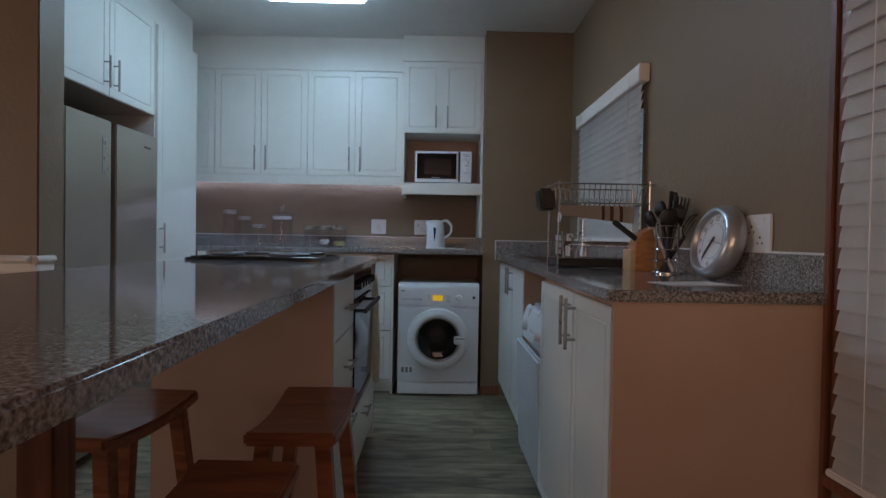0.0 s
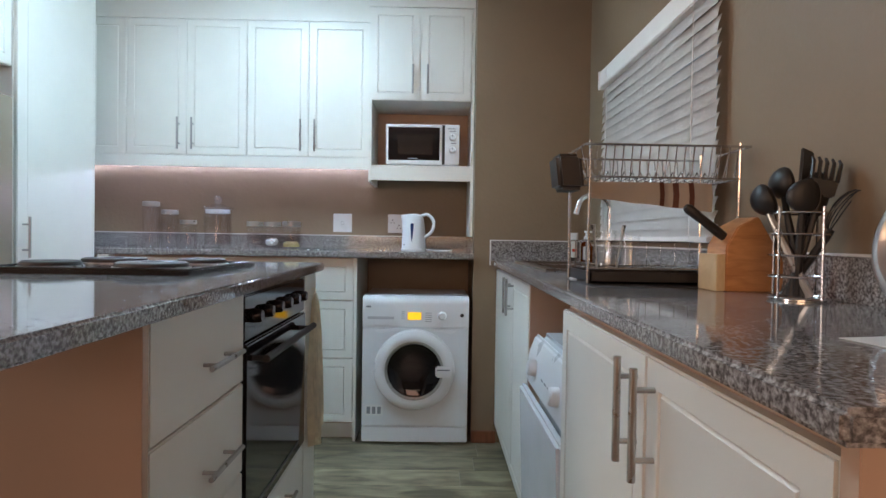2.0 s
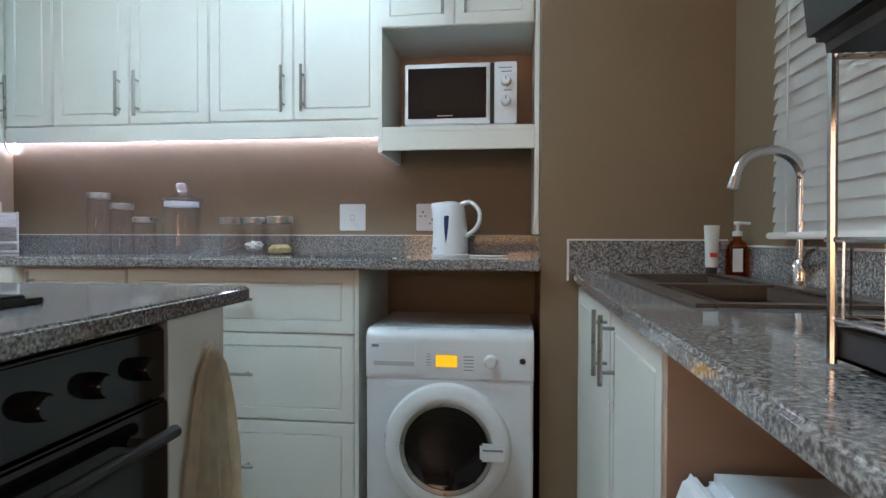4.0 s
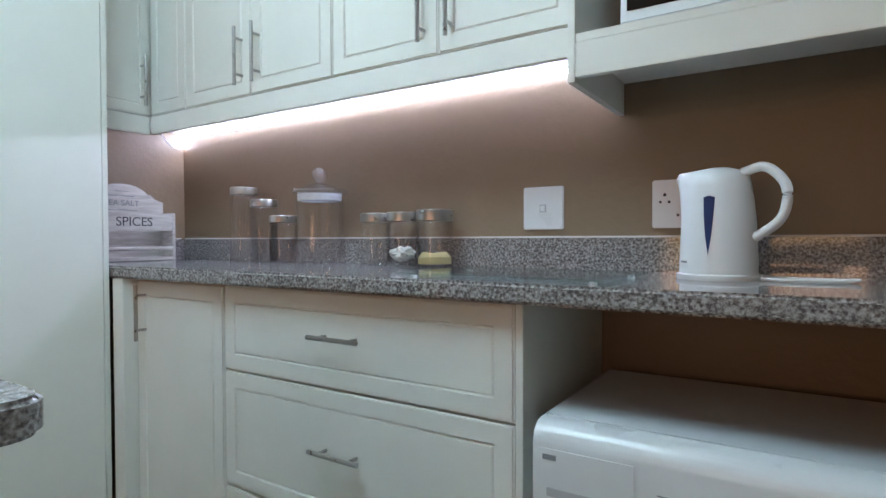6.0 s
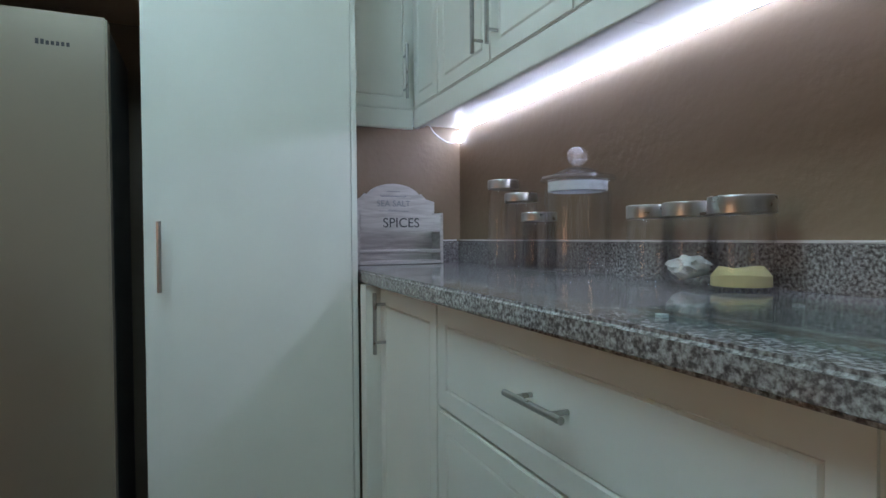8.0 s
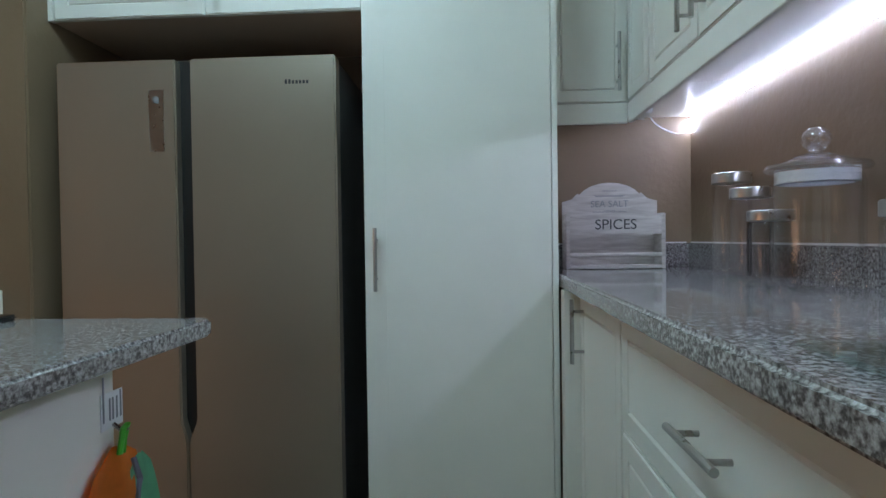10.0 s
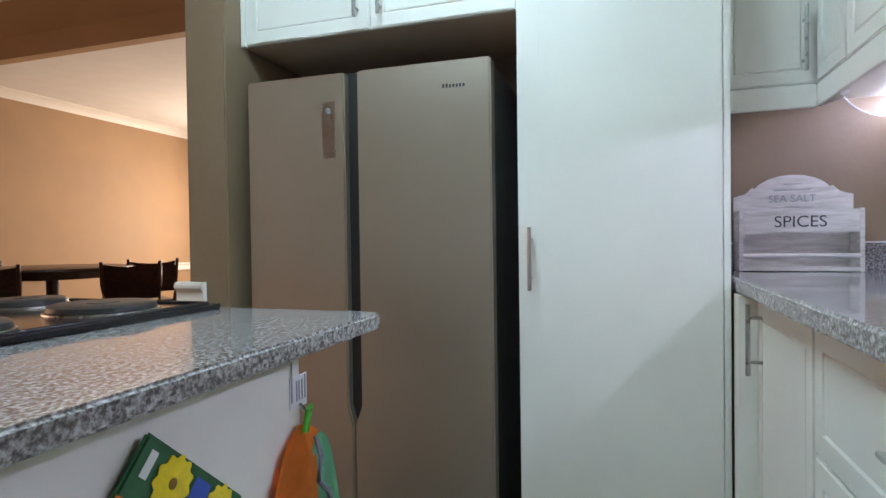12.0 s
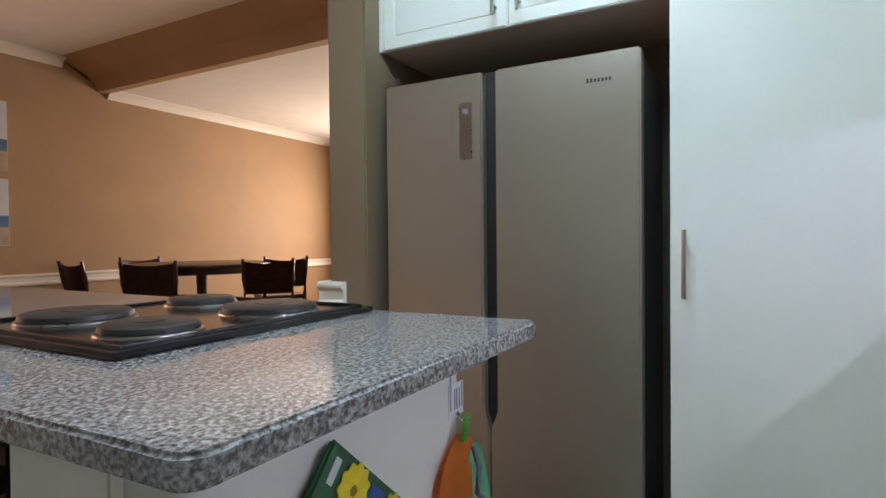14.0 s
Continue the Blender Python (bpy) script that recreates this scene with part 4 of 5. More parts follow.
def washing_machine():
    w = thing("washing_machine", (-0.205, 4.15, 0), "white front-loading washing machine with amber display", "washing machine")
    x0, x1, y = -0.505, 0.096, 3.875
    cx = (x0 + x1) / 2
    part("body", boxed(x0, x1, y + 0.02, 4.36, 0.012, 0.815, 0.008), white_enamel, w)
    part("top", boxed(x0 - 0.001, x1 + 0.001, y + 0.052, 4.36, 0.8155, 0.842, 0.004, 2), white_enamel, w)
    arc = [(y + 0.038 - 0.04 * math.cos(k * math.pi / 12), 0.801 + 0.04 * math.sin(k * math.pi / 12)) for k in range(7)]
    bm = prism([(y + 0.0195, 0.665), (y + 0.002, 0.665), (y - 0.002, 0.669)] + arc + [(y + 0.051, 0.841), (y + 0.051, 0.8155), (y + 0.0195, 0.8155)], x0, x1, 0.002)
    bm.transform(Matrix(((0, 1, 0, 0), (1, 0, 0, 0), (0, 0, 1, 0), (0, 0, 0, 1))))
    bmesh.ops.recalc_face_normals(bm, faces=bm.faces)
    part("fascia", bm, white_plastic, w)
    part("front", boxed(x0 + 0.001, x1 - 0.001, y, y + 0.0195, 0.105, 0.664, 0.006), white_enamel, w)
    part("kick_panel", boxed(x0 + 0.001, x1 - 0.001, y + 0.002, y + 0.0195, 0.014, 0.104, 0.005), white_plastic, w)
    d = part("drawer", boxed(x0 + 0.012, x0 + 0.185, y - 0.007, y - 0.0022, 0.682, 0.80, 0.006), white_plastic, w, "detergent drawer")
    # grey strip painted for the shadow in the white grip recess
    part("grip", boxed(x0 + 0.03, x0 + 0.178, y - 0.0085, y - 0.0072, 0.712, 0.728, 0.0005), recess_shade_grey, d)
    part("badge", boxed(x0 + 0.022, x0 + 0.048, y - 0.0085, y - 0.0072, 0.778, 0.788, 0.001), grey_print, d)
    part("display", boxed(-0.25, -0.174, y - 0.0045, y - 0.0022, 0.711, 0.753, 0.001), lcd, w, "lit amber display")
    part("button_strip", boxed(-0.258, -0.17, y - 0.005, y - 0.0022, 0.695, 0.702, 0.001), white_plastic, w)
    for i in range(5):
        part("print", boxed(-0.15, -0.115, y - 0.0028, y - 0.0021, 0.70 + i * 0.012, 0.703 + i * 0.012), grey_print, w)
        part("print", boxed(-0.285, -0.268, y - 0.0028, y - 0.0021, 0.715 + i * 0.010, 0.717 + i * 0.010), grey_print, w)
    bm = lathe([(0, 0.026), (0.017, 0.026), (0.022, 0.021), (0.024, 0), (0, 0)], segs=28)
    bm.transform(Matrix.Translation((-0.055, y - 0.002, 0.735)) @ pose(0, 0, 0, 90, 0, 0))
    part("dial", bm, white_plastic, w)
    bm = lathe([(0, 0.006), (0.009, 0.006), (0.011, 0), (0, 0)], segs=16)
    bm.transform(Matrix.Translation((0.057, y - 0.002, 0.738)) @ pose(0, 0, 0, 90, 0, 0))
    part("button", bm, dark_plastic, w, "dark round power button")
    brow = [(cx - 0.23, 0.645)] + [(cx + 0.23 * math.cos(math.pi * (1 - k / 16)), 0.645 + 0.016 * math.sin(math.pi * k / 16)) for k in range(1, 16)] + [(cx + 0.23, 0.645)]
    brow += [(cx + 0.2 * math.cos(math.pi * k / 16), 0.645 - 0.022 * (1 - math.sin(math.pi * k / 16)) + 0.004) for k in range(1, 16)]
    part("brow", prism(brow, y - 0.004, y - 0.0003), white_plastic, w)
    place = Matrix.Translation((cx - 0.004, y, 0.430)) @ pose(0, 0, 0, 90, 0, 0)
    bm = lathe([(0.135, 0.0), (0.224, 0.0), (0.228, 0.012), (0.22, 0.03), (0.198, 0.042), (0.172, 0.044), (0.158, 0.036), (0.15, 0.016)], segs=64)
    bm.transform(place)
    door = part("door_ring", bm, white_plastic, w, "round white porthole door")
    bm = lathe([(0.157, 0.036), (0.15, 0.026), (0.12, 0.016), (0.06, 0.010), (0, 0.008)], segs=48)
    bm.transform(place)
    part("porthole_glass", bm, black_glass, door, "dark bowl-shaped glass")
    bm = lathe([(0.150, 0.036), (0.161, 0.040), (0.165, 0.045), (0.16, 0.047), (0.150, 0.042)], segs=48)
    bm.transform(place)
    part("glass_ring", bm, steel, door)
    part("latch", boxed(cx + 0.115, cx + 0.205, y - 0.056, y - 0.040, 0.395, 0.460, 0.008), white_plastic, door)
    part("latch_slot", boxed(cx + 0.125, cx + 0.195, y - 0.0575, y - 0.0565, 0.435, 0.442), grey_print, door)
    part("sticker", boxed(x0 + 0.02, x0 + 0.12, y - 0.0008, y - 0.0002, 0.165, 0.225), paper_white, w)
    for i in range(3):
        part("sticker_mark", boxed(x0 + 0.03 + 0.03 * i, x0 + 0.05 + 0.03 * i, y - 0.0014, y - 0.0009, 0.175, 0.215), grey_print, w)
    for x in (x0 + 0.05, x1 - 0.05):
        part("foot", lathe([(0, 0), (0.02, 0), (0.02, 0.012), (0, 0.012)], x, y + 0.06, 0, 14), dark_plastic, w)


washing_machine()


def dryer():
    d = thing("dishwasher", (0.5, 2.44, 0), "white appliance under the worktop with its door ajar", "appliance")
    part("body", boxed(0.285, 0.77, 2.11, 2.75, 0.02, 0.835, 0.02, 3), white_enamel, d)
    bm = prism([(0.236, 0.66), (0.284, 0.65), (0.284, 0.833), (0.268, 0.825), (0.245, 0.76)], 2.112, 2.748, 0.008)
    part("control_panel", bm, white_plastic, d)
    for y in (2.25, 2.6):
        bm = lathe([(0, 0.028), (0.02, 0.028), (0.026, 0.022), (0.028, 0), (0, 0)], segs=24)
        bm.transform(Matrix.Translation((0.243, y, 0.735)) @ pose(0, 0, 0, 0, -84, 0))
        part("dial", bm, white_plastic, d)
    for i in range(3):
        part("print", boxed(0.2425 - 0.001, 0.2435, 2.36 + 0.05 * i, 2.39 + 0.05 * i, 0.72, 0.728), grey_print, d)
    bm = boxed(-0.03, 0, 2.115, 2.745, 0, 0.58, 0.01, 3)
    bm.transform(Matrix.Translation((0.262, 0, 0.07)) @ pose(0, 0, 0, 0, -2, 0))
    part("door", bm, white_enamel, d, "white door panel standing ajar")
    part("foot", boxed(0.33, 0.74, 2.15, 2.71, 0, 0.0195), dark_plastic, d)
    c = thing("folded_cloth", (0.37, 2.3, 0.835), "crumpled red cloth lying on the white appliance", "cloth")
    bm = bmesh.new()
    bmesh.ops.create_grid(bm, x_segments=14, y_segments=14, size=0.07)
    for v in bm.verts:
        r = max(abs(v.co.x), abs(v.co.y)) / 0.07
        v.co.z = 0.004 + 0.03 * (1 - r * r) * (0.7 + 0.6 * noise.noise(v.co * 25)) + 0.004 * noise.noise(v.co * 60)
    bmesh.ops.solidify(bm, geom=list(bm.faces), thickness=0.003)
    part("cloth", bm, cloth_red, c, local=True)


dryer()

# ---- loose things on the back worktop ----
def jar(x, y, r, h, lid, group):
    j = thing("glass_jar", (x, y, TOP_B), "clear glass storage jar with brushed steel lid", "jar", group)
    part("glass", lathe([(0, 0.0), (r - 0.004, 0.0), (r, 0.006), (r, h - 0.012), (r - 0.006, h - 0.002), (r - 0.009, h - 0.002), (r - 0.004, h - 0.014), (r - 0.004, 0.012), (r - 0.008, 0.008), (0, 0.008)], x, y, TOP_B + 0.0005, 40), clear_glass, j)
    part("lid", lathe([(0, h + lid), (r - 0.003, h + lid), (r, h + lid - 0.0015), (r + 0.001, h + lid - 0.004), (r + 0.001, h), (r - 0.002, h - 0.001), (0, h - 0.001)], x, y, TOP_B, 40), steel, j, "brushed steel lid")
    return j


def heap(x, y, r, h):
    bm = bmesh.new()
    rows = [[bm.verts.new((x, y, TOP_B + 0.0095))]]
    segs = 24
    for rr, f in ((r, 0), (r, 0.55), (r * 0.75, 0.9), (r * 0.35, 0.8), (0, 0.85)):
        if rr == 0:
            rows.append([bm.verts.new((x, y, TOP_B + 0.0095 + h * f))])
        else:
            rows.append([bm.verts.new((x + rr * math.cos(k * 2 * math.pi / segs), y + rr * math.sin(k * 2 * math.pi / segs), TOP_B + 0.0095 + h * f * (1 + (0.10 * math.sin(k * 0.52 + 6 * f) if f else 0)))) for k in range(segs)])
    for a, b in zip(rows, rows[1:]):
        for k in range(segs):
            loop = [a[k % len(a)], a[(k + 1) % segs % len(a)], b[(k + 1) % segs % len(b)], b[k % len(b)]]
            loop = [v for i, v in enumerate(loop) if v not in loop[:i]]
            if len(loop) > 2:
                bm.faces.new(loop)
    bmesh.ops.recalc_face_normals(bm, faces=bm.faces)
    return bm


def jars():
    g = "glass jars on the back worktop"
    jar(-1.925, 4.34, 0.05, 0.258, 0.028, g)
    jar(-1.803, 4.335, 0.05, 0.208, 0.026, g)
    jar(-1.678, 4.32, 0.05, 0.146, 0.024, g)
    jar(-1.262, 4.34, 0.05, 0.14, 0.028, g)
    j = jar(-1.147, 4.335, 0.052, 0.14, 0.028, g)
    bm = bmesh.new()
    bmesh.ops.create_icosphere(bm, subdivisions=4, radius=0.042)
    for v in bm.verts:
        v.co = Vector((v.co.x, v.co.y, v.co.z * 0.55)) * (0.92 + 0.35 * noise.noise(v.co * 40) + 0.22 * noise.noise(v.co * 95))
    bm.transform(Matrix.Translation((-1.147, 4.335, TOP_B + 0.038)))
    part("crumpled_bag", bm, paper_white, j, "crumpled white plastic bag")
    j = jar(-1.025, 4.33, 0.056, 0.14, 0.032, g)
    part("powder", heap(-1.025, 4.33, 0.0505, 0.036), flour, j, "pale yellow powder")
    x, y, r = -1.49, 4.315, 0.083
    b = thing("glass_jar", (x, y, TOP_B), "large clear glass cookie jar with knobbed glass lid", "jar")
    part("glass", lathe([(0, 0), (r + 0.004, 0), (r + 0.006, 0.008), (r, 0.016), (r, 0.215), (r - 0.004, 0.229), (r - 0.008, 0.229), (r - 0.006, 0.215), (r - 0.006, 0.026), (r - 0.012, 0.02), (0, 0.02)], x, y, TOP_B + 0.0005, 48), clear_glass, b)
    lid = part("lid", lathe([(0, 0.262), (0.03, 0.258), (r * 0.7, 0.245), (r + 0.008, 0.238), (r + 0.012, 0.231), (r + 0.008, 0.226), (r - 0.010, 0.226), (r - 0.012, 0.20), (r - 0.018, 0.198), (r - 0.018, 0.222), (0, 0.228)], x, y, TOP_B + 0.015, 48), lid_glass, b, "bluish glass lid")
    part("seal", lathe([(r - 0.0115, 0.200), (r - 0.0085, 0.201), (r - 0.0085, 0.224), (r - 0.0115, 0.224)], x, y, TOP_B + 0.015, 48), white_plastic, lid)
    part("knob", lathe([(0, 0.315), (0.014, 0.312), (0.024, 0.302), (0.027, 0.289), (0.022, 0.276), (0.013, 0.268), (0.013, 0.263), (0, 0.2625)], x, y, TOP_B + 0.015, 32), lid_glass, lid)


jars()


def kettle():
    x, y, z = -0.235, 4.20, TOP_B
    k = thing("kettle", (x, y, z), "white plastic electric kettle with dark blue water gauge", "kettle")
    bm = lathe([(0, 0.0), (0.072, 0.0), (0.074, 0.012), (0.0735, 0.02), (0.074, 0.03), (0.070, 0.12), (0.062, 0.19), (0.058, 0.208), (0.045, 0.220), (0.02, 0.227), (0, 0.228)], x, y, z + 0.0005, 48)
    for v in bm.verts:
        up = (v.co.z - z) / 0.22
        if up > 0.75 and v.co.x < x - 0.03:
            v.co.x -= 0.03 * (up - 0.75) * 4 * max(0, 1 - abs(v.co.y - y) / 0.04)
    part("body", bm, white_plastic, k)
    pts = [(x + 0.045, y - 0.02, z + 0.214), (x + 0.085, y - 0.03, z + 0.222), (x + 0.118, y - 0.04, z + 0.19), (x + 0.122, y - 0.042, z + 0.15), (x + 0.108, y - 0.038, z + 0.115), (x + 0.068, y - 0.022, z + 0.085)]
    part("handle", tubed(eased(pts), 0.0095, 12), white_plastic, k)
    bm = bmesh.new()
    a = -1.78
    rows = []
    for zz, half in ((0.05, 0.002), (0.09, 0.08), (0.13, 0.13), (0.165, 0.16), (0.168, 0.0)):
        rad = (0.074 - (zz - 0.03) * 0.0444 if zz < 0.12 else 0.070 - (zz - 0.12) * 0.1143) + 0.0016
        rows.append([bm.verts.new((x + rad * math.cos(a + s * half + 0.08), y + rad * math.sin(a + s * half + 0.08), z + zz)) for s in (-1, 0, 1)])
    for r0, r1 in zip(rows, rows[1:]):
        for c in range(2):
            bm.faces.new((r0[c], r0[c + 1], r1[c + 1], r1[c]))
    bmesh.ops.remove_doubles(bm, verts=bm.verts, dist=0.0003)
    part("water_gauge", bm, blue_window, k, "dark blue water gauge")
    bm = bmesh.new()
    for i in range(5):
        b = -2.55 + i * 0.05
        rad = 0.0748
        box(bm, x + rad * math.cos(b) - 0.002, x + rad * math.cos(b) + 0.002, y + rad * math.sin(b) - 0.0006, y + rad * math.sin(b) + 0.0006, z + 0.034, z + 0.038)
    part("print", bm, grey_print, k)
    part("base", lathe([(0, 0), (0.078, 0), (0.08, 0.004), (0.08, 0.010), (0.074, 0.0125), (0, 0.0125)], x, y, z, 40), white_plastic, k)
    c = thing("power_cord", (x + 0.15, y, z), "white looped power cord lying on the worktop", "cord")
    part("cord", tubed(eased([(x + 0.08, y - 0.02, z + 0.004), (x + 0.13, y - 0.05, z + 0.004), (x + 0.20, y - 0.04, z + 0.004), (x + 0.235, y - 0.02, z + 0.006), (x + 0.20, y + 0.0, z + 0.004), (x + 0.13, y + 0.02, z + 0.004), (x + 0.05, y + 0.12, z + 0.004), (x - 0.03, BACK - 0.025, z + 0.02), (x - 0.09, BACK - 0.024, z + 0.12)]), 0.0035, 8), white_plastic, c)
    g = thing("glass_board", (-0.62, 4.07, TOP_B), "thin greenish glass worktop saver", "chopping board", turn=-2)
    part("sheet", boxed(-0.24, 0.24, -0.15, 0.15, 0.004, 0.0095, 0.002), teal_glass, g, local=True)
    for sx in (-0.21, 0.21):
        for sy in (-0.12, 0.12):
            part("foot", lathe([(0, 0), (0.008, 0), (0.008, 0.0038), (0, 0.0038)], sx, sy, 0, 12), white_plastic, g, local=True)


kettle()


def wall_plates():
    p = thing("light_switch", (-0.714, BACK, 1.265), "square white light switch plate on the brown wall", "switch")
    part("plate", boxed(-0.775, -0.653, BACK - 0.009, BACK - 0.0005, 1.204, 1.326, 0.003), white_plastic, p)
    part("rocker", boxed(-0.721, -0.707, BACK - 0.012, BACK - 0.0092, 1.256, 1.272, 0.001), white_plastic, p)
    # pale grey plate draws the shade in the gap round the rocker
    part("rocker_gap", boxed(-0.724, -0.704, BACK - 0.0096, BACK - 0.0091, 1.253, 1.275), recess_shade_grey, p)

    def socket(m, label):
        s = thing("wall_socket", (0, 0, 0), label, "socket")
        s.matrix_basis = m
        PLACE[s] = m.copy()
        part("plate", boxed(-0.061, 0.061, -0.009, -0.0005, -0.061, 0.061, 0.003), white_plastic, s, local=True)
        for cx, cz in ((0.012, -0.022), (-0.03, 0.012)):
            for dx, dz, r in ((0, 0.011, 0.0042), (-0.0105, -0.007, 0.0036), (0.0105, -0.007, 0.0036)):
                bm = lathe([(0, 0.0006), (r, 0.0006), (r, 0), (0, 0)], segs=12)
                bm.transform(Matrix.Translation((cx + dx, -0.009, cz + dz)) @ pose(0, 0, 0, 90, 0, 0))
                part("hole", bm, dark_print, s, local=True)
        for cx in (-0.02, 0.025):
            part("rocker", boxed(cx - 0.008, cx + 0.008, -0.0115, -0.0092, 0.036, 0.05, 0.001), white_plastic, s, local=True)
    socket(pose(-0.354, BACK, 1.265), "square white socket plate on the brown wall")
    socket(pose(RIGHT, 1.44, 1.203, 0, 0, -90) @ Matrix.Diagonal((1.12, 1, 1.0, 1)), "square white socket plate above the worktop")


wall_plates()


def spice_rack():
    r = thing("spice_rack", (-2.36, 4.11, TOP_B), "whitewashed wooden spice rack with printed words", "spice rack")
    F, B = -2.285, -2.44
    y0, y1 = 3.94, 4.278
    outline = [(y0, 1.10), (y1, 1.10), (y1, 1.335), (y1 - 0.035, 1.345), (y1 - 0.055, 1.365)]
    for i in range(9):
        a = math.pi * (0.12 + 0.76 * i / 8)
        outline.append(((y0 + y1) / 2 + 0.115 * math.cos(a), 1.335 + 0.068 * math.sin(a)))
    outline += [(y0 + 0.055, 1.365), (y0 + 0.035, 1.345), (y0, 1.335)]
    bm = prism(outline, 0, 0.012)
    bm.transform(Matrix(((0, -1, 0, F - 0.09), (1, 0, 0, 0), (0, 0, 1, 0), (0, 0, 0, 1))))
    bmesh.ops.recalc_face_normals(bm, faces=bm.faces)
    part("back_board", bm, washed_wood, r)
    for y in (y0 - 0.0005, y1 - 0.012):
        part("side", boxed(F - 0.0895, F, y, y + 0.0125, TOP_B + 0.001, 1.288, 0.002), washed_wood, r)
    part("front_board", boxed(F - 0.012, F - 0.0005, y0 + 0.0125, y1 - 0.0125, 1.215, 1.282, 0.002), washed_wood, r)
    part("shelf", boxed(F - 0.089, F, y0 + 0.0125, y1 - 0.0125, TOP_B + 0.002, TOP_B + 0.014, 0.001), washed_wood, r)
    part("rail", tubed([(F - 0.006, y0 + 0.012, 1.143), (F - 0.006, y1 - 0.012, 1.143)], 0.008, 10), washed_wood, r)
    def spot(z, x):
        return Matrix(((0, 0, 1, x), (1, 0, 0, (y0 + y1) / 2), (0, 1, 0, z), (0, 0, 0, 1)))
    lettering("letters", "SPICES", 0.05, spot(1.248, F), dark_print, r, "dark printed word")
    lettering("letters", "SEA SALT", 0.033, spot(1.325, F - 0.0895), grey_print, r, "grey printed words")
    bm = bmesh.new()
    for z, w in ((1.372, 0.05), (1.355, 0.11), (1.352, 0.10), (1.300, 0.04), (1.296, 0.12)):
        box(bm, F - 0.0899, F - 0.0893, (y0 + y1) / 2 - w / 2, (y0 + y1) / 2 + w / 2, z, z + 0.002)
    part("print", bm, grey_print, r)


spice_rack()

# ---- loose things on the right worktop ----
def wall_clock():
    place = Matrix.Translation((0.700, 1.575, TOP_R + 0.127)) @ pose(0, 0, 0, 0, 0, -88) @ pose(0, 0, 0, -13, 0, 0) @ Matrix.Scale(1.04, 4)
    c = thing("wall_clock", (0, 0, 0), "round silver-rimmed clock leaning against the wall", "clock")
    c.matrix_basis = place
    PLACE[c] = place.copy()
    turn = pose(0, 0, 0, 90, 0, 0)
    bm = lathe([(0.088, 0.012), (0.090, 0.022), (0.095, 0.028), (0.102, 0.0285), (0.110, 0.024), (0.117, 0.015), (0.1215, 0.002), (0.122, -0.012), (0.119, -0.025), (0.110, -0.035), (0, -0.035)], segs=64)
    bm.transform(turn)
    part("rim", bm, silver_paint, c, "wide silver rim", local=True)
    bm = lathe([(0, 0.010), (0.093, 0.010), (0.093, 0.004), (0, 0.004)], segs=64)
    bm.transform(turn)
    face = part("face", bm, clock_paper, c, local=True)
    for h in range(1, 13):
        a = math.pi / 2 - h * math.pi / 6
        m = place @ Matrix.Translation((0.074 * math.cos(a), -0.0105, 0.074 * math.sin(a))) @ pose(0, 0, 0, 90, 0, 0)
        lettering("numeral", str(h), 0.022, m, grey_print, face)
    ring = []
    for i in range(48):
        a = i * math.pi / 24
        ring.append((0.058 * math.cos(a), -0.0108, 0.058 * math.sin(a)))
    part("ring_print", tubed(ring, 0.0006, 4, True), grey_print, face, local=True)
    for a, length, wid in ((214, 0.05, 0.0035), (212, 0.068, 0.0022), (100, 0.07, 0.0008)):
        r = math.radians(90 - a)
        d = Vector((math.cos(r), 0, math.sin(r)))
        part("hand_bar", tubed([Vector((0, -0.013, 0)) - 0.015 * d, Vector((0, -0.013, 0)) + length * d], wid, 6), dark_print, face, local=True)


wall_clock()


def knife_block():
    k = thing("knife_block", (0.66, 2.08, TOP_R), "orange beech knife block holding one black knife", "knife block")
    bm = prism([(0.612, 0), (0.75, 0), (0.765, 0.06), (0.69, 0.186), (0.640, 0.16), (0.612, 0.11)], 2.075, 2.175, 0.003)
    bm.transform(Matrix.Translation((0, 0, TOP_R + 0.0005)))
    part("block", bm, block_wood, k)
    part("front_piece", boxed(0.590, 0.6115, 2.076, 2.174, TOP_R + 0.0005, TOP_R + 0.092, 0.002), pale_wood, k, "pale beech front piece")
    base = Vector((0.626, 2.115, TOP_R + 0.135))
    d = Vector((-0.80, 0.0, 0.60))
    knife = thing("knife", tuple(base), "black-handled kitchen knife in the wooden block", "knife")
    part("handle", tubed([base - 0.005 * d, base + 0.02 * d, base + 0.07 * d, base + 0.115 * d, base + 0.125 * d], [0.011, 0.0125, 0.0115, 0.013, 0.008], 10), dark_plastic, knife)


knife_block()


